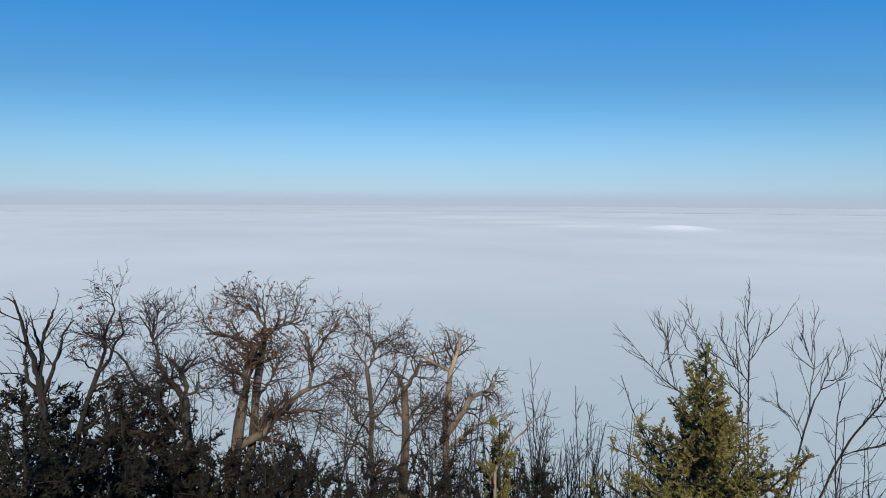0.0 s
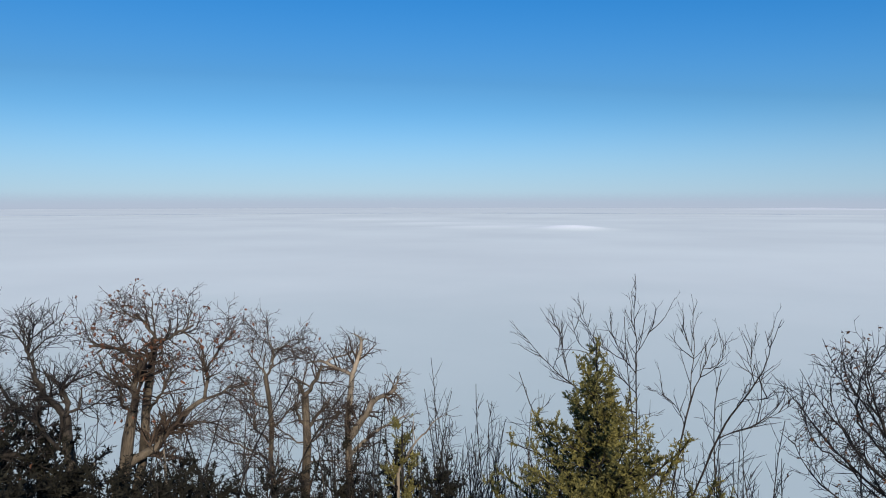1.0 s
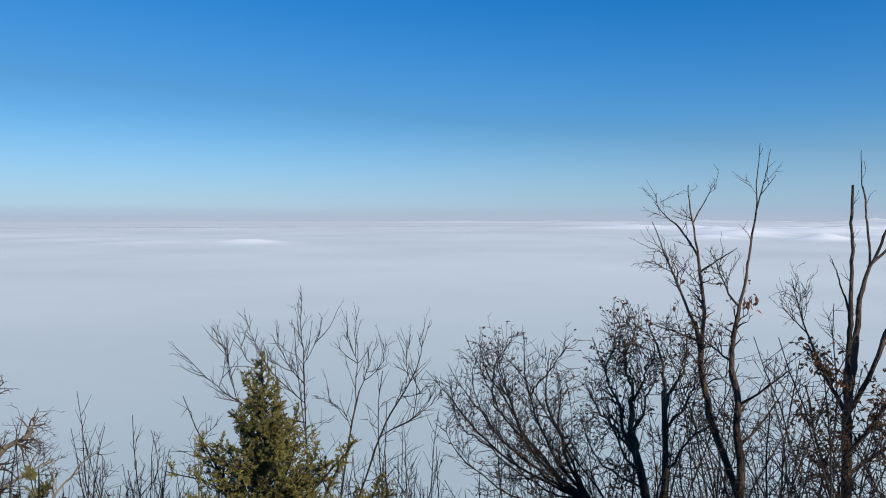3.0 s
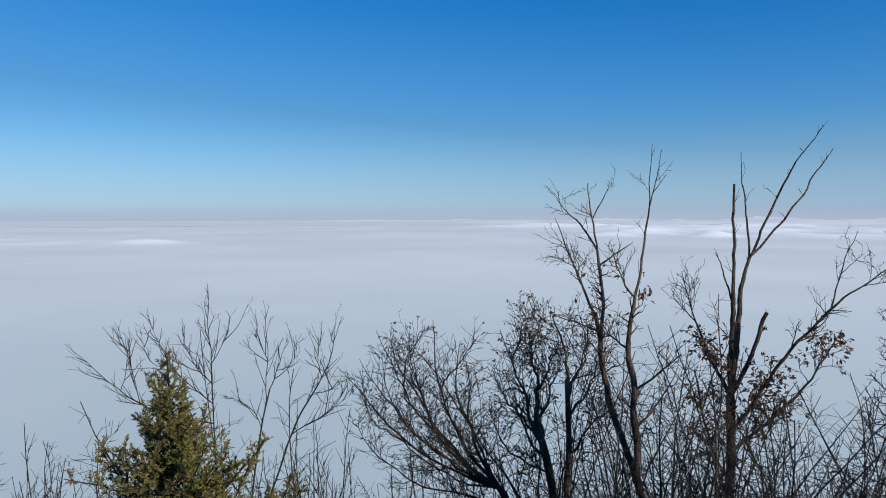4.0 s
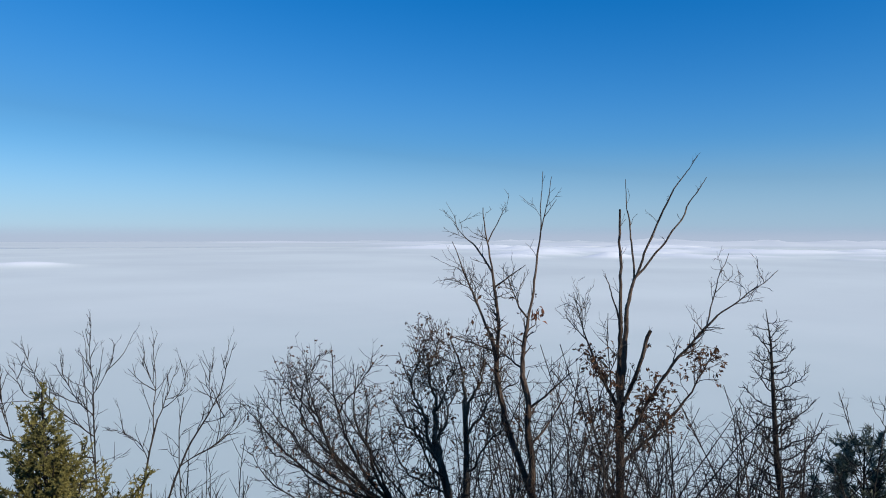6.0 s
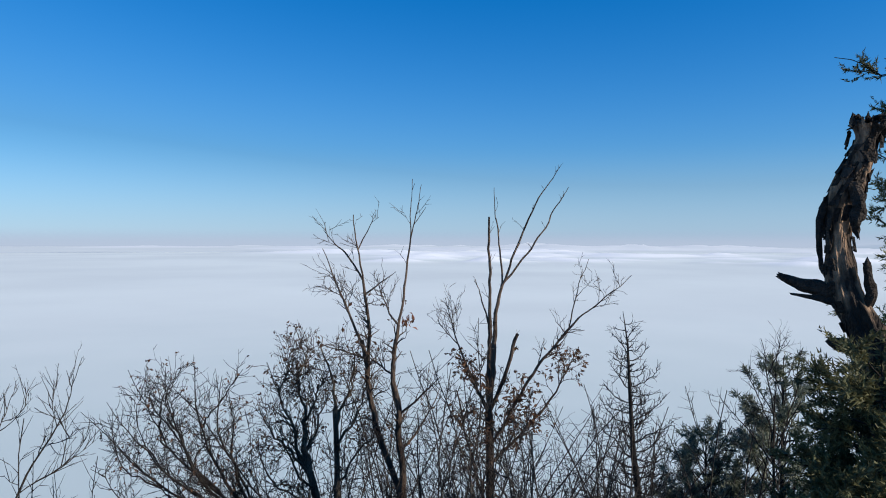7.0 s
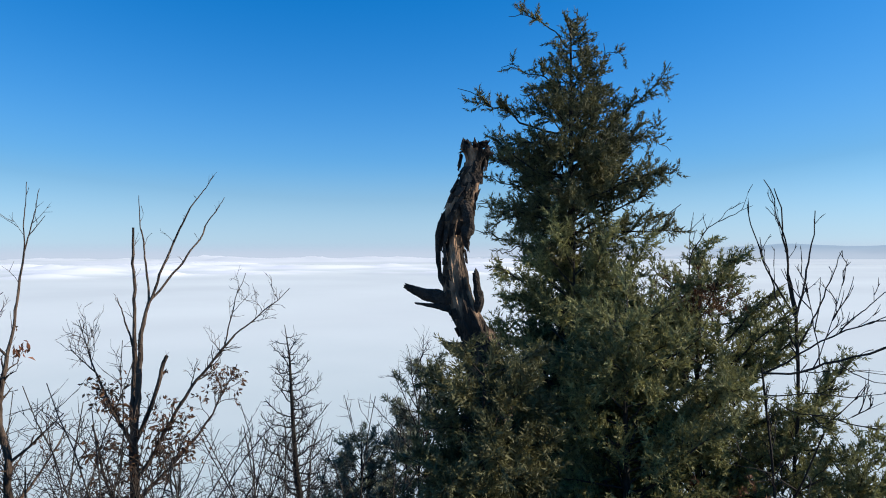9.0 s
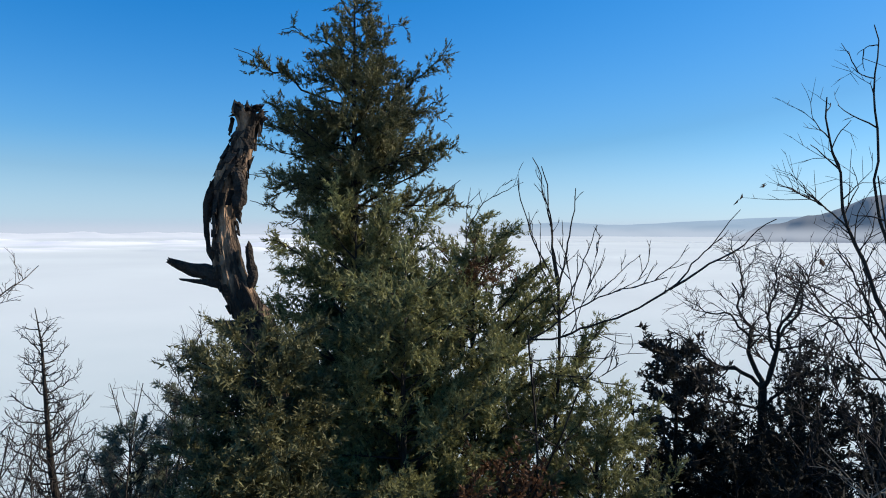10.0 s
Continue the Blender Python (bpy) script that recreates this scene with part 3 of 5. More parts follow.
SLIM_OAK = ((-2.34, 11.26, 11.8), [
    (-1, 0.6, -0.63, 5.95, 0.0, 0.17, 10.5, 6.7),
    (0, 1.0, -0.29, 0.45, 0.1, -0.0, 3.8, 1.4),
    (0, 1.0, 0.15, 0.46, -0.1, -0.03, 3.8, 2.9),
    (2, 0.95, -0.06, 0.46, 0.0, 0.04, 2.4, 0.8),
    (2, 0.95, 0.52, 0.19, 0.1, 0.02, 2.4, 0.8),
    (0, 0.9, -0.6, 0.66, 0.3, 0.05, 3.8, 1.2),
    (0, 0.75, -0.95, 0.77, -0.3, -0.03, 3.8, 1.4),
    (0, 0.85, 0.45, 0.74, -0.4, -0.1, 3.8, 1.2),
    (0, 0.8, -0.52, 0.77, 0.5, 0.05, 3.8, 1.2),
])
BROKEN_OAK = ((-1.7, 10.87, 8.9), [
    (-1, -0.02, -0.0, 5.3, 0.0, -0.0, 14.7, 11.0),
    (0, 1.0, -0.09, 0.21, 0.0, 0.01, 6.4, 3.7),
    (0, 1.0, 0.27, 0.52, -0.1, -0.03, 6.4, 3.7),
    (0, 0.9, 0.38, 0.4, 0.2, -0.01, 6.4, 2.8),
    (0, 0.9, -0.2, 0.44, -0.2, 0.02, 5.5, 2.8),
    (0, 0.85, 0.75, 0.42, 0.4, 0.02, 2.8, 0.9),
    (0, 0.8, 0.73, 0.19, -0.4, -0.02, 2.8, 0.9),
    (0, 0.85, -0.67, 0.33, 0.3, 0.03, 2.8, 0.9),
    (0, 0.85, 0.65, 0.9, -0.4, -0.1, 2.8, 0.9),
    (0, 0.75, -0.58, 0.57, -0.3, 0.05, 2.8, 0.9),
])
SNAG = ((-0.93, 10.96, 4.8), [
    (-1, 0.35, -0.37, 5.67, 0.0, 0.21, 16.5, 8.3),
    (0, 1.0, 0.14, 0.38, 0.0, 0.0, 7.3, 6.4),
    (1, 1.0, -0.0, 0.24, 0.0, -0.01, 6.4, 3.7),
    (2, 0.95, -0.12, 0.07, 0.0, 0.0, 3.2, 1.4),
    (2, 0.75, 0.1, 0.01, 0.0, 0.02, 2.8, 0.9),
    (0, 1.0, -0.48, 0.21, 0.1, -0.0, 6.0, 4.1),
    (5, 1.0, -0.27, -0.02, 0.0, -0.01, 3.7, 1.8),
    (5, 0.9, 0.46, 0.17, 0.0, 0.02, 2.8, 2.3),
    (0, 0.8, 0.44, 0.72, -0.2, -0.01, 11.9, 8.3),
    (8, 1.0, 0.22, 0.08, 0.0, 0.01, 7.3, 5.5),
] + [
    (9, 0.85, 0.16, 0.12, 0.0, -0.01, 6.4, 4.6),
    (10, 0.75, -0.17, 0.27, 0.0, -0.03, 2.3, 0.9),
    (10, 0.85, 0.11, 0.28, 0.1, 0.01, 2.3, 0.9),
    (10, 0.6, 0.16, -0.15, 0.0, -0.01, 2.8, 1.8),
    (0, 0.75, 0.56, 0.43, 0.2, 0.02, 7.3, 4.6),
    (14, 1.0, 0.45, 0.21, 0.0, 0.0, 3.7, 1.4),
])
WHIP_TREE = ((2.55, 7.79, -18.1), [
    (-1, 0.03, 0.11, 4.74, 0.0, -0.05, 5.5, 2.7),
    (0, 0.95, -0.02, 1.15, 0.0, 0.01, 2.7, 0.7),
    (0, 1.0, 0.24, 0.53, 0.2, -0.04, 2.1, 0.5),
    (0, 0.95, -0.3, 0.72, -0.3, 0.07, 2.4, 0.5),
    (0, 0.9, -0.7, 1.13, 0.3, 0.12, 2.7, 0.5),
    (0, 0.85, -1.46, 1.11, -0.3, 0.19, 3.4, 0.7),
    (5, 0.45, -0.27, 0.92, 0.2, -0.03, 2.1, 0.5),
    (5, 0.6, 0.1, 0.63, -0.2, -0.03, 1.7, 0.5),
    (4, 0.4, -0.37, 0.47, 0.2, 0.13, 1.7, 0.5),
])
FORKED_ASH = ((3.17, 7.56, -22.8), [
    (-1, -0.17, 0.29, 4.38, 0.0, 0.17, 6.2, 3.4),
    (0, 0.95, 0.01, 1.32, 0.0, -0.03, 2.7, 0.7),
    (0, 1.0, 0.23, 0.58, 0.3, -0.01, 2.7, 0.7),
    (0, 0.9, -0.41, 0.49, -0.3, -0.09, 2.1, 0.5),
    (1, 0.45, -0.18, 0.34, 0.2, 0.0, 1.7, 0.5),
    (2, 0.35, 0.26, 0.21, 0.4, -0.08, 1.7, 0.5),
])
DARK_LIMB = ((3.37, 6.81, -26.0), [
    (-1, -0.51, 0.5, 3.78, 0.0, 0.3, 5.1, 3.8),
    (0, 1.0, 0.49, 1.14, 0.0, -0.06, 3.8, 1.0),
    (0, 0.95, 0.76, 0.44, 0.3, -0.03, 2.5, 0.6),
    (1, 0.4, 0.04, 0.49, 0.2, 0.05, 1.9, 0.5),
    (1, 0.25, 0.27, 0.2, -0.3, -0.05, 1.9, 0.5),
    (2, 0.35, 0.37, 0.47, 0.2, -0.09, 1.9, 0.5),
])
LEANING_SHRUB = ((5.56, 6.98, -37.4), [
    (-1, 1.2, -0.48, 3.25, 0.0, -0.26, 9.8, 7.5),
    (0, 1.0, -2.15, 1.57, 0.2, 0.22, 3.8, 0.5),
    (0, 1.0, -1.82, 1.78, -0.3, 0.17, 3.8, 0.5),
    (0, 1.0, -1.69, 2.11, 0.1, 0.2, 3.8, 0.5),
    (0, 1.0, -1.5, 2.15, 0.4, 0.26, 3.8, 0.5),
    (0, 1.0, -1.19, 2.18, -0.2, 0.31, 4.5, 0.5),
    (0, 1.0, -0.81, 2.17, 0.3, 0.3, 4.5, 0.5),
    (0, 1.0, -0.55, 2.05, -0.4, 0.22, 4.5, 0.5),
    (0, 1.0, -0.4, 1.78, 0.0, 0.2, 3.8, 0.5),
    (0, 0.95, -2.13, 1.15, -0.3, 0.28, 3.2, 0.5),
] + [
    (0, 1.0, -2.02, 1.29, 0.5, 0.24, 2.6, 0.5),
    (1, 0.5, -0.58, 0.91, 0.2, 0.25, 1.9, 0.5),
    (3, 0.6, 0.09, 0.95, -0.3, 0.17, 2.2, 0.5),
    (5, 0.6, -0.01, 0.89, 0.2, 0.16, 2.2, 0.5),
    (6, 0.65, 0.5, 0.77, -0.2, -0.02, 2.2, 0.5),
    (2, 0.45, -0.55, 1.2, 0.3, 0.2, 1.9, 0.5),
])
BUSHY_OAK = ((6.73, 6.35, -45.5), [
    (-1, 0.7, -0.81, 4.31, 0.0, 0.06, 10.1, 7.0),
    (0, 0.95, -0.05, 0.77, 0.0, 0.03, 6.2, 3.9),
    (1, 1.0, -0.31, 0.78, 0.1, -0.07, 3.0, 0.5),
    (1, 1.0, 0.24, 0.71, -0.2, -0.05, 2.6, 0.5),
    (0, 0.95, -0.59, 1.4, 0.3, 0.02, 4.0, 0.5),
    (0, 0.95, -0.67, 1.08, -0.3, 0.13, 3.3, 0.5),
    (-1, 0.38, -0.08, 4.87, 0.2, 0.01, 7.8, 4.7),
    (6, 1.0, -0.23, 1.06, 0.1, -0.03, 3.3, 0.5),
    (6, 0.95, 0.23, 1.22, -0.2, -0.05, 3.3, 0.5),
    (6, 0.9, 0.42, 0.96, 0.3, -0.07, 3.0, 0.5),
] + [
    (0, 0.85, -0.46, 1.2, -0.4, 0.05, 3.3, 0.5),
    (4, 0.75, 0.22, 0.67, 0.1, -0.02, 2.0, 0.5),
    (2, 0.65, 0.1, 0.57, 0.0, -0.05, 2.0, 0.5),
    (6, 0.8, 0.53, 0.9, -0.3, -0.09, 2.6, 0.5),
    (0, 0.85, -0.86, 0.8, 0.3, 0.22, 2.6, 0.5),
    (0, 1.0, 0.37, 0.95, 0.4, -0.07, 3.0, 0.5),
])
TALL_TWIN = ((7.6, 5.82, -51.4), [
    (-1, 1.5, -1.58, 4.86, 0.0, -0.01, 10.4, 7.2),
    (0, 1.0, -0.18, 1.2, 0.1, 0.01, 7.2, 4.8),
    (1, 0.95, -0.57, 1.38, 0.1, 0.02, 3.6, 0.8),
    (1, 0.55, -0.06, 1.42, -0.2, -0.04, 4.8, 2.8),
    (3, 1.0, -0.14, 0.93, 0.0, 0.01, 2.4, 1.0),
    (3, 1.0, -0.28, 0.41, 0.1, -0.01, 2.4, 1.8),
    (5, 1.0, -0.27, 0.29, 0.0, 0.02, 1.6, 0.6),
    (4, 0.45, 0.25, 0.49, 0.1, 0.01, 1.6, 0.6),
    (3, 0.85, 0.44, 0.33, -0.2, 0.01, 2.4, 0.7),
    (0, 0.75, -0.13, 1.86, -0.3, 0.0, 8.8, 6.4),
] + [
    (9, 1.0, 0.08, 0.8, 0.0, 0.02, 5.6, 4.0),
    (10, 1.0, 0.16, 1.18, 0.0, -0.01, 3.2, 1.8),
    (11, 1.0, 0.02, 0.84, 0.0, 0.01, 1.4, 0.6),
    (11, 1.0, 0.15, 0.77, 0.1, -0.01, 1.4, 0.6),
    (13, 0.25, 0.17, 0.25, 0.0, -0.0, 1.0, 0.5),
    (10, 1.0, -0.27, 0.55, 0.2, 0.04, 2.4, 0.8),
    (9, 0.75, 0.55, 0.6, -0.4, -0.01, 3.2, 0.8),
    (9, 0.45, 0.58, 0.8, 0.4, -0.05, 3.2, 0.8),
    (1, 0.8, -0.64, 0.27, -0.3, -0.0, 2.4, 0.8),
])
TALL_CHESTNUT = ((10.09, 5.52, -60.4), [
    (-1, -0.36, 0.31, 5.86, 0.0, -0.15, 12.5, 10.5),
    (0, 1.0, 0.02, 1.57, 0.1, 0.01, 8.6, 5.8),
    (1, 1.0, -0.02, 1.77, 0.0, 0.01, 4.8, 2.9),
    (0, 1.0, 0.11, 1.57, -0.15, -0.01, 8.6, 5.8),
    (3, 1.0, 0.12, 0.64, 0.0, 0.01, 5.8, 3.8),
    (4, 0.95, 0.58, 1.45, -0.2, 0.02, 3.4, 1.9),
    (5, 1.0, 0.36, 0.52, 0.0, 0.0, 1.7, 0.7),
    (4, 1.0, 0.82, 1.15, 0.3, -0.05, 3.1, 1.9),
    (7, 1.0, 0.3, 0.47, 0.0, -0.0, 1.7, 0.8),
    (4, 1.0, -0.11, 1.08, 0.1, -0.02, 2.9, 1.7),
] + [
    (9, 0.9, -0.06, 0.65, 0.0, 0.02, 1.5, 0.7),
    (0, 1.0, 0.46, 1.4, -0.3, -0.05, 5.8, 4.8),
    (1, 0.95, -0.26, 0.78, 0.2, 0.0, 2.9, 1.0),
    (0, 1.0, -0.55, 1.09, 0.3, 0.01, 5.8, 2.4),
    (13, 1.0, -0.23, 0.83, 0.0, 0.01, 1.9, 0.8),
    (13, 1.0, -0.36, 0.36, 0.1, 0.0, 1.9, 0.8),
    (0, 0.9, 0.68, 1.27, -0.3, -0.01, 4.8, 3.8),
    (16, 1.0, 0.76, 1.01, -0.1, 0.02, 3.8, 2.4),
    (17, 1.0, 0.83, 0.7, 0.0, -0.02, 2.1, 0.7),
    (17, 0.8, 0.35, 1.15, 0.2, 0.03, 1.9, 0.7),
] + [
    (0, 0.85, 0.98, 0.96, 0.4, -0.03, 4.8, 3.4),
    (20, 1.0, 0.54, 1.01, 0.0, -0.03, 2.9, 1.2),
    (0, 0.7, -0.54, 2.2, -0.3, 0.04, 4.8, 1.9),
])
def larch_limbs(seed, trunk, boughs, widest):
    """The trunk, and boughs all round it that leave it level and turn up at their ends, longer and longer downwards."""
    rng = np.random.default_rng(seed)
    limbs = [trunk]
    for k in range(boughs):
        down = 0.03 + 0.55 * ((k + rng.random()) / boughs) ** 0.9
        b = k * 2.4 + rng.uniform(-0.5, 0.5)
        size = min(widest, 0.12 + 2.4 * down) * rng.uniform(0.75, 1.15)
        aside = size * math.cos(b)
        limbs.append((0, 1 - down, aside, size * rng.uniform(0.2, 1.0), size * math.sin(b), -math.copysign(rng.uniform(0.08, 0.2) * size, aside), 1.5 + 2.2 * size, 0.9))
    return limbs


LARCH = ((12.75, 3.95, -72.4), larch_limbs(25, (-1, 0.25, -0.45, 8.72, 0.0, -0.08, 32, 1.2), 64, 1.4))
RIGHT_OAK = ((8.2, -5.82, -123.7), [
    (-1, 0.7, -0.66, 5.63, 0.0, 0.17, 13.5, 9.8),
    (0, 1.0, -0.34, 1.22, 0.3, -0.0, 6.8, 1.5),
    (0, 1.0, 0.39, 1.38, -0.3, -0.02, 6.8, 1.5),
    (0, 1.0, -1.13, 0.61, 0.4, 0.03, 6.0, 1.1),
    (1, 0.45, -0.78, 0.43, -0.3, -0.09, 3.0, 0.8),
    (1, 0.85, -0.12, 0.66, 0.2, -0.08, 3.0, 0.8),
    (2, 0.45, 0.42, 1.03, 0.4, -0.06, 3.8, 0.8),
    (0, 0.95, 0.74, 0.89, -0.4, -0.03, 4.5, 1.1),
    (2, 0.3, 0.01, 1.16, -0.4, 0.06, 3.8, 0.8),
    (3, 0.45, -0.67, -0.23, 0.3, 0.02, 3.0, 0.8),
] + [
    (0, 0.95, -1.12, -0.12, 0.4, -0.0, 3.8, 0.8),
])
NEAR_TREE = ((4.17, -3.86, -131.3), [
    (-1, 0.63, -0.65, 4.64, 0.0, 0.0, 4.2, 0.8),
    (0, 0.8, -0.41, 1.37, 0.0, 0.08, 2.7, 0.8),
    (0, 0.9, -0.1, 1.36, 0.2, 0.02, 1.9, 0.6),
    (0, 0.75, -0.31, 0.71, -0.3, 0.03, 1.9, 0.6),
    (1, 0.45, -0.32, 0.25, 0.2, -0.03, 1.2, 0.4),
    (0, 0.75, -0.47, 0.03, 0.2, 0.05, 1.9, 0.5),
    (5, 0.45, -0.23, 0.34, -0.2, 0.04, 1.2, 0.4),
    (0, 0.65, -0.5, -0.01, 0.3, 0.1, 1.5, 0.4),
    (0, 0.7, -0.25, 1.01, 0.2, 0.08, 1.5, 0.4),
    (0, 0.7, -0.62, 0.92, -0.2, 0.01, 1.5, 0.4),
] + [
    (0, 0.75, -0.7, 0.56, 0.3, -0.09, 1.3, 0.4),
    (0, 0.6, -0.53, 1.0, -0.3, 0.07, 1.2, 0.4),
    (0, 0.6, -0.45, 0.53, 0.2, 0.01, 1.2, 0.4),
    (3, 0.55, -0.34, 0.05, -0.2, 0.06, 1.2, 0.4),
    (2, 0.75, -0.12, 0.08, 0.0, 0.01, 0.8, 0.3),
    (2, 0.9, -0.11, -0.02, 0.1, -0.02, 0.8, 0.3),
])
REACHING_BRANCH = ((5.5, -2.87, -113.2), [
    (-1, -0.5, -0.23, 4.35, 0.3, -0.06, 2.2, 1.7),
    (0, 0.99, 1.09, 0.44, -0.2, -0.06, 1.7, 1.5),
    (1, 1.0, 0.69, 0.53, -0.1, -0.02, 2.0, 0.6),
    (1, 1.0, 0.53, 0.6, 0.2, 0.0, 1.4, 0.5),
    (0, 0.99, 1.09, 0.51, 0.2, 0.07, 1.6, 0.7),
    (4, 0.5, 0.37, 0.38, 0.1, 0.01, 1.1, 0.4),
    (1, 0.45, 0.39, -0.15, 0.2, -0.05, 1.0, 0.4),
    (0, 0.95, 0.92, 0.05, 0.3, -0.0, 1.1, 0.4),
    (4, 0.65, 0.25, 0.15, 0.0, -0.01, 0.9, 0.3),
    (4, 0.75, 0.26, 0.1, 0.1, -0.01, 0.8, 0.3),
] + [
    (1, 0.3, 0.22, 0.75, 0.0, -0.02, 0.9, 0.3),
    (1, 0.35, -0.15, 0.73, 0.1, -0.02, 1.0, 0.3),
    (0, 0.95, 0.76, 0.08, -0.2, -0.15, 0.9, 0.3),
])
SHOOTS = ((6.52, -2.69, -108.5), [
    (-1, -0.36, 0.39, 5.24, 0.0, -0.14, 3.2, 2.6),
    (0, 1.0, -0.15, 1.08, 0.1, -0.01, 2.4, 0.8),
    (0, 1.0, -0.22, 1.18, -0.1, -0.03, 1.8, 0.7),
    (0, 1.0, 0.16, 0.9, 0.1, -0.01, 2.1, 0.7),
    (0, 0.95, 0.34, 0.8, 0.2, -0.01, 1.8, 0.6),
    (0, 1.0, -0.37, 0.94, -0.2, 0.04, 1.8, 0.7),
    (0, 0.95, -0.29, 0.92, 0.1, 0.02, 1.6, 0.6),
])
TWIG_FORK = ((7.02, -1.98, -101.3), [
    (-1, -0.69, 0.67, 5.81, 0.0, -0.14, 1.7, 1.1),
    (0, 1.0, 0.32, 0.45, 0.0, 0.08, 1.1, 0.8),
    (1, 1.0, 0.22, 0.11, 0.0, 0.0, 0.7, 0.4),
    (1, 0.85, 0.13, 0.15, 0.1, -0.0, 0.6, 0.4),
    (0, 1.0, 0.04, 0.49, 0.0, 0.01, 0.7, 0.4),
])
HOOKED_SAPLING = ((-0.01, 9.0, 0.1), [
    (-1, 0.18, -0.33, 3.38, 0.0, 0.14, 6.0, 4.5),
    (0, 1.0, 0.46, 0.67, 0.0, 0.04, 3.8, 1.9),
    (1, 1.0, 0.22, 0.14, 0.0, 0.01, 1.9, 0.8),
    (0, 1.0, -0.16, 0.21, 0.0, 0.0, 3.0, 1.1),
    (1, 0.6, -0.02, 0.33, 0.1, 0.02, 1.5, 0.6),
])
CEDAR = ((7.97, -0.94, -90.9), [
    (-1, 0.14, -0.17, 8.56, 0.0, -0.02, 7.3, 1.8),
    (0, 1.0, -0.63, 0.39, 0.0, -0.12, 1.8, 0.6),
    (0, 1.0, 0.15, 0.37, 0.1, -0.0, 1.5, 0.6),
    (0, 0.95, -0.65, 0.27, -0.2, -0.01, 1.8, 0.6),
    (0, 0.95, -0.52, 0.02, 0.3, -0.02, 1.5, 0.6),
    (0, 0.9, -1.11, 0.58, 0.0, 0.11, 3.0, 0.7),
    (5, 0.7, -0.26, 0.06, 0.0, -0.03, 1.2, 0.5),
    (0, 0.9, 0.43, 0.92, 0.1, -0.1, 2.4, 0.7),
    (7, 0.9, 0.2, -0.02, 0.0, 0.03, 0.8, 0.4),
    (0, 0.85, 1.09, 1.1, -0.2, -0.01, 3.0, 0.7),
] + [
    (9, 0.8, 0.15, 0.01, 0.0, 0.03, 1.0, 0.4),
    (0, 0.85, 1.17, 0.62, 0.3, -0.0, 2.7, 0.7),
    (11, 0.75, 0.24, -0.23, 0.0, -0.01, 1.0, 0.4),
    (0, 0.8, 1.04, 0.52, -0.3, -0.02, 2.4, 0.7),
    (0, 0.75, 1.26, 0.47, 0.1, 0.05, 3.0, 0.7),
    (0, 0.85, -0.91, 0.23, 0.4, -0.04, 2.4, 0.7),
    (0, 0.8, -1.0, 0.45, -0.2, -0.08, 2.4, 0.7),
    (0, 0.8, -0.97, 0.16, 0.2, 0.06, 2.4, 0.7),
    (0, 0.75, -1.05, 0.28, -0.1, -0.03, 2.4, 0.7),
    (0, 0.75, -0.7, 0.05, -0.4, -0.04, 2.4, 0.7),
] + [
    (0, 0.9, -0.2, 0.44, -0.6, -0.04, 1.8, 0.6),
    (0, 0.85, -0.27, 0.33, -0.9, -0.01, 2.4, 0.7),
    (0, 0.85, 0.38, 0.23, -0.9, -0.01, 2.4, 0.7),
    (0, 0.8, -0.16, 0.23, -1.1, -0.04, 3.0, 0.7),
    (0, 0.8, 0.43, 0.18, -1.0, -0.03, 3.0, 0.7),
    (0, 0.8, -0.57, -0.07, -0.9, 0.05, 3.0, 0.7),
    (0, 0.9, 0.21, 0.27, 0.7, -0.02, 2.1, 0.6),
    (0, 0.85, 0.56, 0.12, 0.8, -0.08, 2.7, 0.7),
    (0, 0.8, -0.52, 0.28, 0.9, 0.01, 2.7, 0.7),
])
PINE_SIDE_SHRUB = ((10.52, 1.16, -78.5), [
    (-1, -0.59, 0.54, 5.33, 0.0, -0.16, 4.2, 3.3),
    (0, 0.95, -0.42, 1.34, 0.1, -0.09, 2.5, 0.7),
    (0, 1.0, -0.19, 1.5, -0.2, -0.04, 2.5, 0.7),
    (0, 1.0, 0.06, 1.58, 0.3, -0.01, 2.5, 0.7),
    (0, 0.95, -0.68, 0.8, 0.2, -0.03, 2.5, 0.7),
    (0, 0.95, 0.38, 1.6, 0.3, -0.03, 2.5, 0.7),
    (2, 0.65, 0.24, 0.56, 0.0, -0.0, 1.7, 0.6),
])
SUNLIT_SHOOTS = ((3.5, -3.1, -129.3), [
    (-1, 1.22, -1.31, 2.77, 0.0, -0.29, 1.2, 0.5),
    (-1, 1.25, -1.29, 2.68, 0.1, -0.3, 1.1, 0.4),
    (-1, 1.15, -1.21, 2.64, -0.1, 0.0, 0.9, 0.4),
    (-1, 0.75, -0.66, 2.78, 0.2, 0.0, 0.9, 0.4),
])


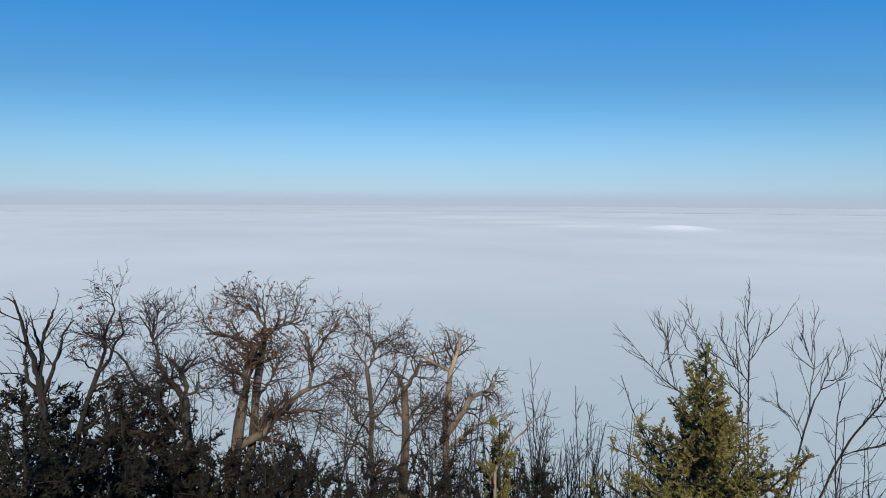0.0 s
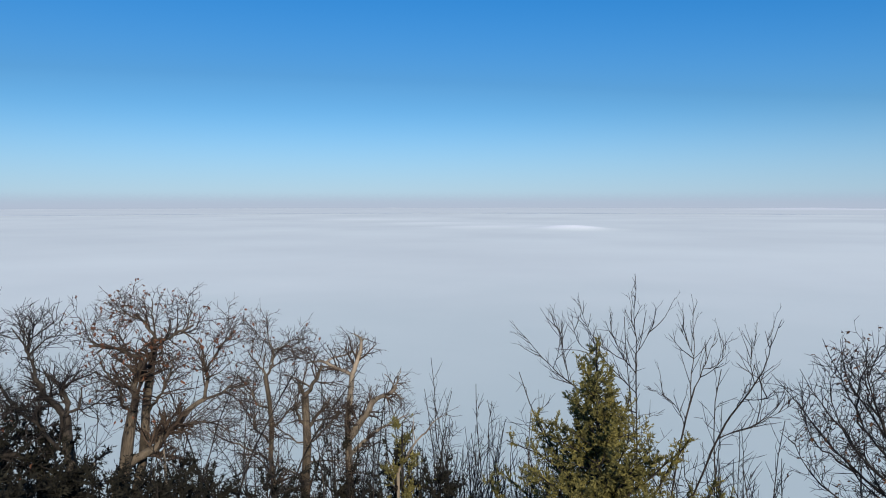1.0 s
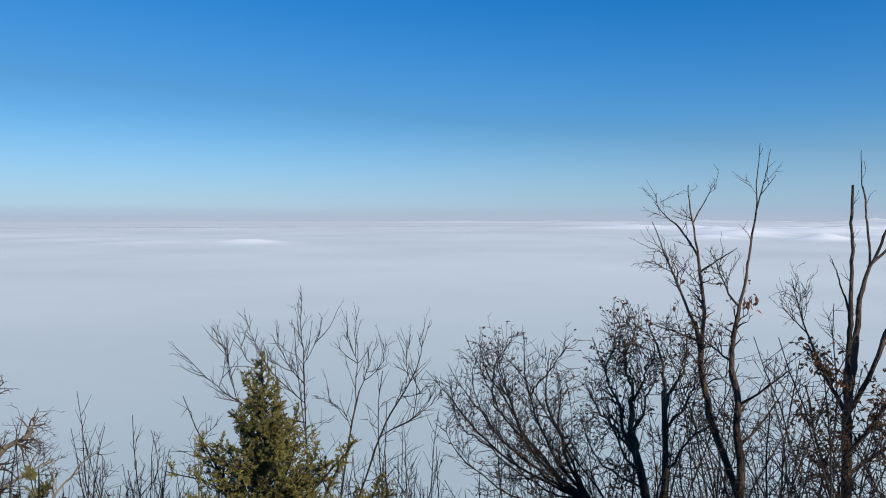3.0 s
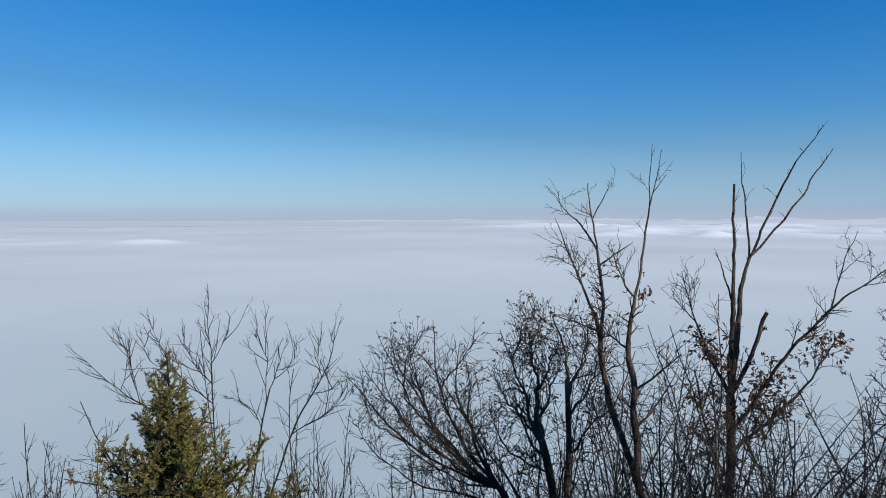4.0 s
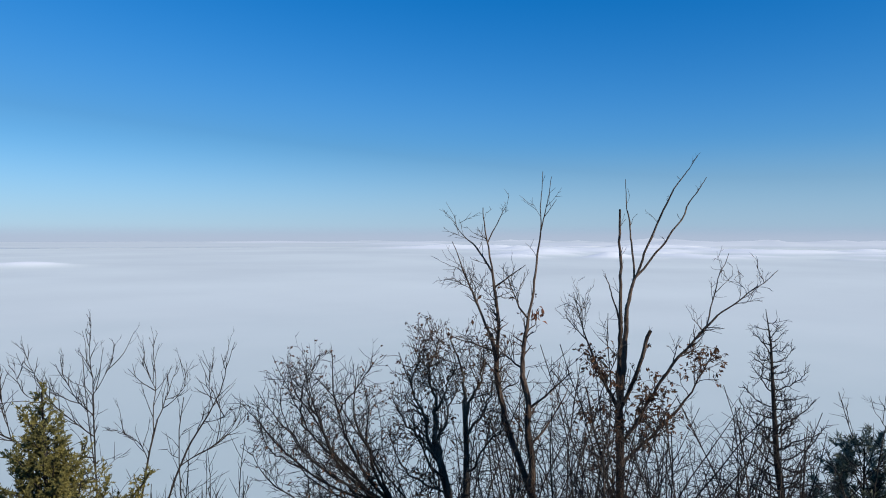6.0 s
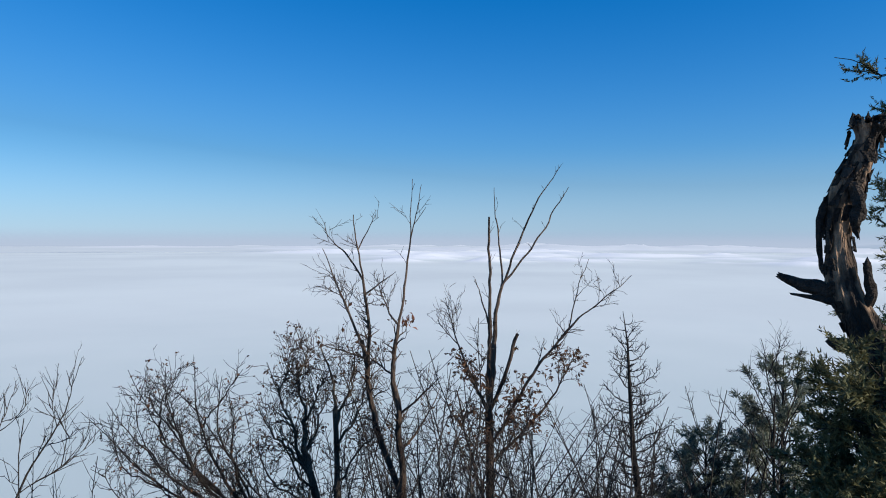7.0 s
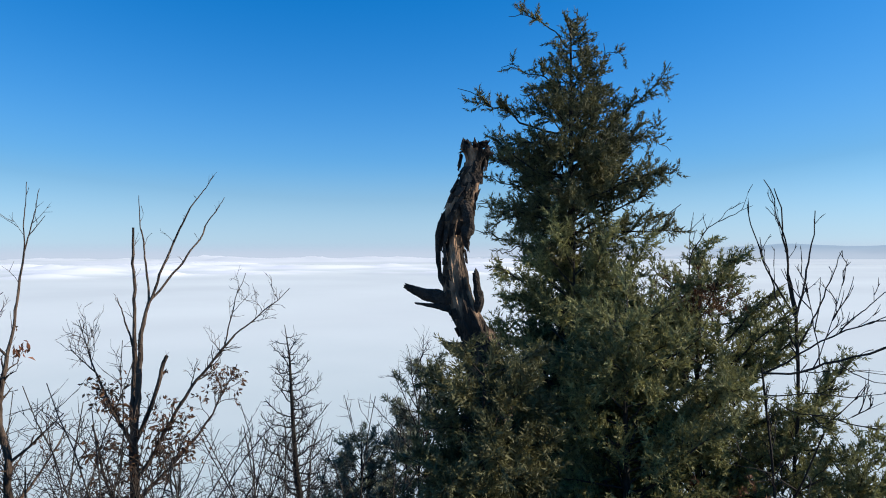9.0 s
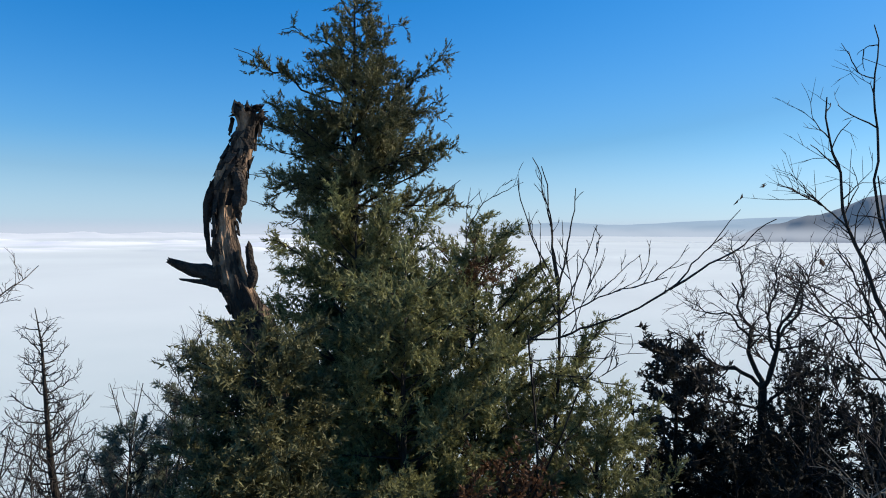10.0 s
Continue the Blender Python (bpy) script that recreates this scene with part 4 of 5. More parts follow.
bare_tree("dead_tree", "dark dead tree with bare upright forked limbs on the slope", DEAD_DARK, "sparse", 11, BARK_DARK, TWIG_DARK, slim=1.3, gnarl=0.02)
bare_tree("oak_tree", "slender leaning oak with sparse withered leaves", LEANING_OAK, "oak", 12, BARK_DARK, TWIG_DARK, RED_LEAF, 0.05, 0.07, extra=2.4, reach=0.6, gnarl=0.026, stout=2.2, slim=1.3)
bare_tree("oak_tree", "crooked bare oak with a thick bent limb", BENT_OAK, "oak", 13, BARK, TWIG, extra=2.8, reach=0.68, gnarl=0.026, stout=2.2, slim=1.12, twig_floor=0.0046)
bare_tree("oak_tree", "broad old oak with russet leaves clinging to its crown", BIG_OAK, "oak", 14, BARK_WARM, TWIG_WARM, RED_LEAF, 0.11, 0.07, top_leaves=0.35, extra=4.2, reach=0.68, high=0.74, low_share=0.2, gnarl=0.026, stout=2.4, slim=1.15, twig_floor=0.0046)
bare_tree("oak_tree", "slim bare oak with fine brown twigs", SLIM_OAK, "oak", 15, BARK_WARM, TWIG_WARM, RED_LEAF, 0.02, 0.06, extra=3.6, reach=0.74, low_share=0.22, high=0.85, gnarl=0.026, stout=2.2, slim=1.12, twig_floor=0.0046)
bare_tree("oak_tree", "oak with a broken trunk and bushy twigs", BROKEN_OAK, "oak", 16, BARK_WARM, TWIG_WARM, extra=4, reach=0.66, high=0.85, gnarl=0.026, stout=2.0, slim=1.12, twig_floor=0.0046)
bare_tree("oak_snag", "half-dead oak with a pale broken trunk and stubby arms", SNAG, "oak", 17, BARK_PALE, TWIG_WARM, reach=0.6, extra=4.5, clean=(2, 3, 4, 11, 12, 13), gnarl=0.016, slim=1.1, stout=1.6)
bare_tree("sapling_tree", "small crooked tree with a hooked orange-brown branch", HOOKED_SAPLING, "sparse", 33, BARK_PALE, TWIG_WARM, reach=0.5)
bare_tree("ash_tree", "young bare tree of thin whip-like upright shoots", WHIP_TREE, "whip", 18, BARK_DARK, TWIG, slim=0.52, high=0.95, low_share=0.08, extra=1.6, bare_trunk=0.45, reach=0.7, twig_floor=0.0025, gnarl=0.009, stout=0.8)
bare_tree("ash_tree", "young bare ash with a forked grey trunk", FORKED_ASH, "whip", 19, BARK, TWIG, slim=0.52, high=0.95, low_share=0.08, extra=1.6, bare_trunk=0.45, reach=0.7, twig_floor=0.0025, gnarl=0.009, stout=0.8)
bare_tree("ash_tree", "dark bare sapling with a long slanting limb", DARK_LIMB, "whip", 20, BARK_DARK, TWIG, slim=0.52, high=0.95, low_share=0.08, extra=1.6, bare_trunk=0.45, reach=0.7, twig_floor=0.0025, gnarl=0.009, stout=0.8)
bare_tree("shrub_tree", "low bare tree leaning far out over the slope", LEANING_SHRUB, "shrub", 21, BARK_DARK, TWIG_DARK, DRY_LEAF, 0.13, 0.05, reach=0.52, twig_floor=0.0042, extra=2.6, gnarl=0.03, slim=1.2, stout=1.6)
bare_tree("oak_tree", "bushy bare oak of many upright twigs", BUSHY_OAK, "shrub", 22, BARK_WARM, TWIG_WARM, DRY_LEAF, 0.22, 0.055, reach=0.62, twig_floor=0.0046, extra=4.5, clean=(0, 1, 6), gnarl=0.03, stout=1.7, slim=1.5)
twin = bare_tree("chestnut_tree", "tall twin-stemmed bare tree with a few withered leaves", TALL_TWIN, "shrub", 23, BARK_RED, TWIG_WARM, DRY_LEAF, 0.06, 0.08, high=0.75, extra=1.4, reach=0.6, bare_trunk=0.5, clean=(4, 5, 6, 7, 8, 11, 12, 13, 14), twig_floor=0.0043, leaf_top=0.82, gnarl=0.008, slim=1.2, stout=1.2)
bare_tree("chestnut_tree", "tall bare chestnut with a broken top and hanging dead leaves", TALL_CHESTNUT, "sparse", 24, BARK_RED, TWIG_WARM, DRY_LEAF, 0.8, 0.085, high=0.8, reach=0.75, extra=5.5, bare_trunk=0.5, clean=(1, 2, 3, 4, 5, 6, 7, 8, 9, 10, 11, 12), twig_floor=0.0043, leaf_top=0.7, gnarl=0.008, slim=1.25, stout=1.2)


def leaf_tuft(tree, at, size, n, leaf):
    """A bunch of withered leaves left on one twig."""
    rng = np.random.default_rng(n)
    q = np.array(at) - np.array(tree.location) + rng.normal(size=(n, 3)) * size
    v, f = blades(rng, q, unit(rng.normal(size=(n, 3)) + [0, 0, -0.6]), 0.09, 0.02, 1, 0.3, 0.8)
    part("leaf_tuft", mesh("leaf_tuft", v, f, leaf), tree, "bunch of withered red-brown leaves", kind="stuff")


leaf_tuft(twin, (7.77, 5.51, 0.52), 0.05, 24, RED_LEAF)
bare_tree("larch_tree", "bare conical larch with fine upturned branches", LARCH, "larch", 25, BARK_DARK, TWIG_DARK, twig_floor=0.0052, bare_trunk=0.6, stout=1.3, reach=0.45, low_share=0.1, gnarl=0.03, sides=8)
bare_tree("oak_tree", "dark bare oak with a rounded spreading crown", RIGHT_OAK, "oak", 26, BARK_DARK, TWIG_DARK, extra=2.5, reach=0.6, gnarl=0.03, stout=2.2)
bare_tree("sapling_tree", "bare young tree with dark smooth branches close by", NEAR_TREE, "shrub", 27, BARK_DARK, TWIG_DARK, DRY_LEAF, 0.01, 0.05, reach=0.5, twig_floor=0.0022)
bare_tree("sapling_tree", "thin dark branches reaching out past the juniper", REACHING_BRANCH, "whip", 28, BARK_DARK, TWIG_DARK, clean=(1, 2, 3, 4, 5, 6, 7))
bare_tree("sapling_tree", "cluster of thin upright shoots beside the juniper", SHOOTS, "whip", 29, BARK_DARK, TWIG_DARK, clean=(1, 2, 3, 4, 5, 6))
bare_tree("sapling_tree", "bare shrub of thin branches beside a young pine", PINE_SIDE_SHRUB, "shrub", 34, BARK_DARK, TWIG_DARK, reach=0.5, twig_floor=0.003)
bare_tree("sapling_tree", "pale sunlit shoots rising close to the path", SUNLIT_SHOOTS, "sparse", 35, BARK_PALE, BARK_PALE, reach=0.3, gnarl=0.006, bare_trunk=0.85)
bare_tree("sapling_tree", "thin forked twig rising behind the juniper", TWIG_FORK, "whip", 30, BARK_DARK, TWIG_DARK, clean=(1, 2, 3, 4))


# ---- evergreens ----
def needle_tree(name, label, top, height, reach, needles, seed, boughs=70, rise=(0, 45), limbs=None, lean=(0, 0), bare=0.3, sprays=23, spray=(0.16, 0.45), plumes=19, plume=(0.07, 0.2), needle=(0.040, 0.0060), per_metre=190, fan=0.6, stray=0.12, bark=BARK_DARK, lift=0.1, inner=30, taper=False):
    """A scale-leaved conifer: boughs bare near the trunk, that carry sprays, the sprays plumes, and the plumes fine needles. reach(share below the tip,
    bearing) gives the length of the boughs; limbs: further boughs, as in limb_paths()."""
    rng = np.random.default_rng(seed)
    x, y, z = top
    gx_, gy_ = x - lean[0], y - lean[1]
    base = np.array([gx_, gy_, float(ground_height(gx_, gy_)) - 0.15])
    tree = thing(name, base, label, "tree")
    tip = np.array(top) - base
    t = np.linspace(0, 1, 16)[:, None]
    trunk = t * tip + np.sin(t * 9) * [[0.02, 0.03, 0]] * (1 - t)
    v, f = tubes(trunk[None], (np.linspace(0.012 + 0.014 * tip[2], 0.006, 16))[None], 10, 0.06, rng)
    stem = part("trunk", mesh("trunk", v, f, bark, True), tree)
    k = np.arange(boughs)
    down = ((k + rng.random(boughs)) / boughs) ** 0.8 * height
    bearing = k * 2.39996 + rng.uniform(-0.35, 0.35, boughs)
    size = np.array([reach(d / height, b) for d, b in zip(down, bearing)]) * np.where(rng.random(boughs) < stray, rng.uniform(1.1, 1.3, boughs), rng.uniform(0.6, 1.02, boughs))
    p = 8
    at = sample(np.repeat(trunk[None], boughs, 0), 1 - down / tip[2])[0]
    el = np.radians(rng.uniform(*rise, boughs))
    d = np.stack([np.cos(bearing) * np.cos(el), np.sin(bearing) * np.cos(el), np.sin(el)], -1)
    out = [at]
    for j in range(p - 1):
        d = unit(d + 0.1 * rng.normal(size=d.shape) + [0, 0, 0.12 - 0.03 * j])
        out.append(out[-1] + d * (size / (p - 1))[:, None])
    pa = np.stack(out, 1)
    ra = (0.004 + 0.009 * size)[:, None] * np.linspace(1, 0.3, p)
    if limbs:
        from_, made, thick = limb_paths(limbs, seed, 0.03)
        for q, r in zip(made[1:], thick[1:]):
            v, f = tubes(q[None] + (from_ - base), r[None], 6, 0.05, rng)
            part("limb", mesh("limb", v, f, bark, True), stem)
        pick = np.linspace(0, 13, p).round().astype(int)
        qa, qr = np.stack(made[1:])[:, pick] + (from_ - base), np.stack(thick[1:])[:, pick]
    pb, rb = grow(rng, pa, ra, sprays, bare, (20, 60), spray, 0.6, lift, 0.12, 6, 0.003, 60, 0.55)
    if taper:                                        # shorter sprays towards the tip
        pb = pb[:, :1] + (pb - pb[:, :1]) * np.clip(0.35 + 0.5 * (tip[2] - pb[:, :1, 2:]), 0.3, 1)
    if limbs:
        qb, qr_ = grow(rng, qa, qr, sprays * 0.8, 0.35, (20, 60), (spray[0] * 0.55, spray[1] * 0.6), 0.5, lift, 0.12, 6, 0.003, 60, 0.75, 0.85)
        pb, rb = np.concatenate([pb, qb]), np.concatenate([rb, qr_])
    pc, rc = grow(rng, pb, rb, plumes, 0.12, (22, 50), plume, 0.6, lift, 0.1, 4, 0.002, 30, 0.4)
    vs, fs, n = [], [], 0
    for q, r, sides in ((pa, ra, 4), (pb[:, ::2], rb[:, ::2], 3)):
        v, f = tubes(q, r, sides)
        vs.append(v), fs.append(f + n)
        n += len(v)
    wood = part("branchwork", mesh("branchwork", np.concatenate(vs), np.concatenate(fs), bark, True), tree, kind="stuff")
    at, al = [], []
    for q, many in ((pb, per_metre * 0.6), (pc, per_metre)):
        ln = np.linalg.norm(np.diff(q, axis=1), axis=2).sum(1)
        i = np.repeat(np.arange(len(q)), rng.poisson(ln * many))
        a_, t_ = sample(q[i], rng.uniform(0.1, 1.0, len(i)))
        at.append(a_), al.append(t_)
    at, al = np.concatenate(at), np.concatenate(al)
    v, f = blades(rng, at, al, *needle, 1, fan, 0.0, True)
    if inner:                                        # wider filler blades added deep in the crown, to block light and darken it
        ln = np.linalg.norm(np.diff(pb, axis=1), axis=2).sum(1)
        i = np.repeat(np.arange(len(pb)), rng.poisson(ln * inner))
        a_, t_ = sample(pb[i], rng.uniform(0.0, 0.7, len(i)))
        w, g = blades(rng, a_, t_, needle[0] * 1.6, needle[1] * 1.8, 1, 0.9, 0.0, True)
        v, f = np.concatenate([v, w]), np.concatenate([f, g + len(v)])
    part("foliage", mesh("foliage", v, f, needles), wood, kind="stuff")
    return tree


def cone_profile(width, power=0.8, wobble=0.2, phase=0.0):
    return lambda s, b: width * (0.06 + s ** power) * (1 + wobble * math.sin(3 * b + phase + 9 * s))


def leafy_bush(name, label, centre, size, leaf, seed, stems=9, leaf_size=0.06, dense=1.0, twig=TWIG_DARK, leaf_w=0.3):
    """An evergreen bush: stems from one root, twigs, and leaves in tufts."""
    rng = np.random.default_rng(seed)
    x, y, z = centre
    base = np.array([x, y, float(ground_height(x, y)) - 0.1])
    bush = thing(name, base, label, "bush")
    top = np.array(centre) - base
    t = np.linspace(0, 1, 8)
    ends = top + rng.normal(size=(stems, 3)) * np.array(size) * 0.5
    mid = ends * [0.55, 0.55, 0.5] + rng.normal(size=(stems, 3)) * 0.1
    t3 = t[None, :, None]
    pa = (2 * t3 * (1 - t3)) * mid[:, None] + t3 ** 2 * ends[:, None]
    ra = np.linspace(0.035, 0.006, 8)[None].repeat(stems, 0)
    pb, rb = grow(rng, pa, ra, 9 * dense, 0.35, (25, 70), (0.25, 0.55), 0.5, 0.1, 0.15, 6, 0.004, 60, 0.3)
    pc, rc = grow(rng, pb, rb, 14 * dense, 0.2, (25, 65), (0.1, 0.25), 0.6, 0.1, 0.15, 5, 0.0025, 30, 0.3)
    vs, fs, n = [], [], 0
    for q, r, k in ((pa, ra, 6), (pb[:, ::2], rb[:, ::2], 3), (pc[:, ::2], rc[:, ::2], 3)):
        v, f = tubes(q, r, k)
        vs.append(v), fs.append(f + n)
        n += len(v)
    part("branchwork", mesh("branchwork", np.concatenate(vs), np.concatenate(fs), twig, True), bush, kind="stuff")
    at = np.concatenate([pc[:, 2], pc[:, 3], pc[:, 4], pb[:, 5]])
    al = np.concatenate([unit(pc[:, 4] - pc[:, 3])] * 3 + [unit(pb[:, 5] - pb[:, 4])])
    v, f = blades(rng, at, al, leaf_size, leaf_size * leaf_w, 5, 0.9)
    part("foliage", mesh("foliage", v, f, leaf), bush, kind="stuff")
    return bush


def cedar_reach(s, b):
    d = s * 6.4
    r = np.interp(d, [0, 0.15, 0.7, 1.2, 1.8, 2.2, 2.4, 2.8, 3.4, 6.4], [0.05, 0.18, 0.45, 0.8, 1.12, 1.16, 0.7, 0.34, 0.6, 1.3])
    return float(r) * (1 + 0.1 * math.sin(2 * b + 1.0 + d * 2.2))


needle_tree("juniper_tree", "tall ragged dark-green juniper beside a broken dead trunk", (7.75, -0.95, 4.05), 6.4, cedar_reach, SHADED_JUNIPER, 41, boughs=250, rise=(-15, 28), limbs=CEDAR, bare=0.12, stray=0.0, taper=True)
needle_tree("juniper_tree", "sunlit juniper growing behind the dead trunk's foot", (7.15, -0.95, 1.58), 4.0, lambda s, b: 0.45 + 1.35 * s ** 0.62, JUNIPER, 46, boughs=110, rise=(0, 45), bare=0.35, sprays=28, per_metre=150, inner=80)
lower_juniper = needle_tree("juniper_tree", "lower spreading juniper with dense grey-green sprays", (7.0, -2.05, 1.35), 4.0, lambda s, b: 0.45 + 1.5 * s ** 0.6, JUNIPER, 42, boughs=130, rise=(-5, 35), bare=0.35, sprays=28, per_metre=150, inner=80)
needle_tree("juniper_shrub", "low juniper, painted dark for shade, growing round the foot of the dead trunk", (5.35, -0.25, 0.85), 3.0, lambda s, b: 0.35 + 0.62 * s ** 0.6, SHADED_JUNIPER, 45, boughs=140, rise=(-5, 40), bare=0.35, sprays=28, per_metre=150, inner=80)
needle_tree("juniper_shrub", "dense low juniper in front of taller ones", (6.0, -1.3, 1.2), 3.2, lambda s, b: 0.3 + 0.95 * s ** 0.6, JUNIPER, 47, boughs=90, rise=(0, 45), bare=0.35, sprays=28, per_metre=150, inner=80)
needle_tree("juniper_shrub", "low juniper sprays in the sun at the foot of the slope", (6.25, -3.0, 0.1), 2.2, lambda s, b: 0.3 + 0.8 * s ** 0.6, JUNIPER, 67, boughs=60, rise=(0, 45))
needle_tree("fir_tree", "small olive-green conical conifer in full sun", (1.86, 6.54, 0.19), 3.6, lambda s, b: (0.02 + 1.9 * s) * (1 + 0.2 * math.sin(3 * b + 14 * s)), YELLOW_FIR, 43, lean=(-0.15, 0.0), boughs=200, rise=(5, 50), bare=0.15, spray=(0.1, 0.28), plumes=21, plume=(0.07, 0.15), needle=(0.033, 0.0075), per_metre=150, stray=0.2, taper=True, inner=30)
needle_tree("juniper_shrub", "small dull-green juniper among bare saplings", (-0.1, 9.0, -1.35), 2.4, cone_profile(0.5, 0.7), YELLOW_FIR, 44, boughs=40, needle=(0.05, 0.008), spray=(0.1, 0.25), plumes=12, per_metre=110)

for q, tall, wide, seed in (((11.25, 1.2, -0.1), 3.6, 1.45, 51), ((11.1, 2.25, -1.35), 2.6, 1.2, 52)):
    needle_tree("pine_sapling", "young grey-green pine with rounded tufts on the slope", q, tall, lambda s, b, w=wide: w * (0.14 + 0.95 * s ** 0.7), EVERGREEN, seed, boughs=90, rise=(10, 55), bare=0.45, inner=10, sprays=12, spray=(0.14, 0.36), plumes=12, plume=(0.06, 0.14), needle=(0.09, 0.009), per_metre=190, fan=1.1, stray=0.3)
needle_tree("ivy_stump", "old stump wrapped in dark ivy", (7.36, -4.3, 0.46), 3.2, lambda s, b: 0.3 + 0.2 * min(s * 6, 1) ** 0.5, IVY, 53, boughs=170, rise=(-20, 30), bare=0.3, sprays=26, spray=(0.08, 0.2), plumes=12, plume=(0.05, 0.1), needle=(0.055, 0.014), per_metre=100, fan=0.9)
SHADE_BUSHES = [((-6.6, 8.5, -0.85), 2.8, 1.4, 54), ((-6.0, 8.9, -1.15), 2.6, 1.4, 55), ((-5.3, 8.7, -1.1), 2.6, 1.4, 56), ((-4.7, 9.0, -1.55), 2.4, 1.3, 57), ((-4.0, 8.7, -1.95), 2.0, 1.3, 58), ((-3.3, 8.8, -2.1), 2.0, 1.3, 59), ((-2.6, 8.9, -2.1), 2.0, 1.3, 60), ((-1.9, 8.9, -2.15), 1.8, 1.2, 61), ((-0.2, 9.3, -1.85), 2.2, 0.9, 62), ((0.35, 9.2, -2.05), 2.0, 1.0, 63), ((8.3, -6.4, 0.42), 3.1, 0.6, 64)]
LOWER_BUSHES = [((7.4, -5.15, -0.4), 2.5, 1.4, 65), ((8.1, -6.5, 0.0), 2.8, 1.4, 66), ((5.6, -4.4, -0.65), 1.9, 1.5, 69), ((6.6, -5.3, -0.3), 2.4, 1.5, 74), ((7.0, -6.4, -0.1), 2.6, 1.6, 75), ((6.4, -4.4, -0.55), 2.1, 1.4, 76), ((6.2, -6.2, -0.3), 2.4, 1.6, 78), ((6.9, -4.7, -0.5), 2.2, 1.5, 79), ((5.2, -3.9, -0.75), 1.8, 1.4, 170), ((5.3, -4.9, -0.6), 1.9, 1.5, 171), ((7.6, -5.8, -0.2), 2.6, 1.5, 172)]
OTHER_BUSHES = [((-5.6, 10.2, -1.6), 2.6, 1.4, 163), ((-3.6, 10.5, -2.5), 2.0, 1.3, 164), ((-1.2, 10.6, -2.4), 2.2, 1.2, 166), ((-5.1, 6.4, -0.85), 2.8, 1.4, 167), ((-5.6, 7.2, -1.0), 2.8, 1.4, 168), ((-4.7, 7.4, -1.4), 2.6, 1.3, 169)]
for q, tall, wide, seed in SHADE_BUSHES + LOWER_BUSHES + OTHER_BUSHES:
    needle_tree("dark_pine_bush", "dense dark evergreen bush, its shade painted into the needles", q, tall, lambda s, b, w=wide: w * (0.12 + s ** 0.6), SHADED_GREEN, seed, boughs=38, rise=(0, 45), bare=0.15, sprays=11, spray=(0.2, 0.45), plumes=8, plume=(0.08, 0.2), needle=(0.055, 0.010), per_metre=60, fan=0.8, inner=44)


# ---- withered sprays and low russet growth ----
def dead_spray(tree, at, size, seed):
    """A clump of dead brown needles among the living ones."""
    rng = np.random.default_rng(seed)
    q = np.array(at) - np.array(tree.location) + rng.normal(size=(260, 3)) * np.array(size)
    v, f = blades(rng, q, unit(rng.normal(size=(260, 3)) + [0, 0, 0.4]), 0.06, 0.005, 7, 0.6, 0.1, True)
    part("dead_spray", mesh("dead_spray", v, f, DRY_LEAF), tree, "dead rust-brown needles", kind="stuff")


dead_spray(lower_juniper, (6.75, -1.95, 1.2), (0.1, 0.17, 0.1), 90)
for q, size, seed in (((5.55, -2.15, -0.45), (0.25, 0.35, 0.2), 91), ((5.65, -1.7, -0.5), (0.25, 0.3, 0.2), 92)):
    leafy_bush("russet_bush", "low bush of withered rust-brown leaves", q, size, DRY_LEAF, seed, 8, 0.045)


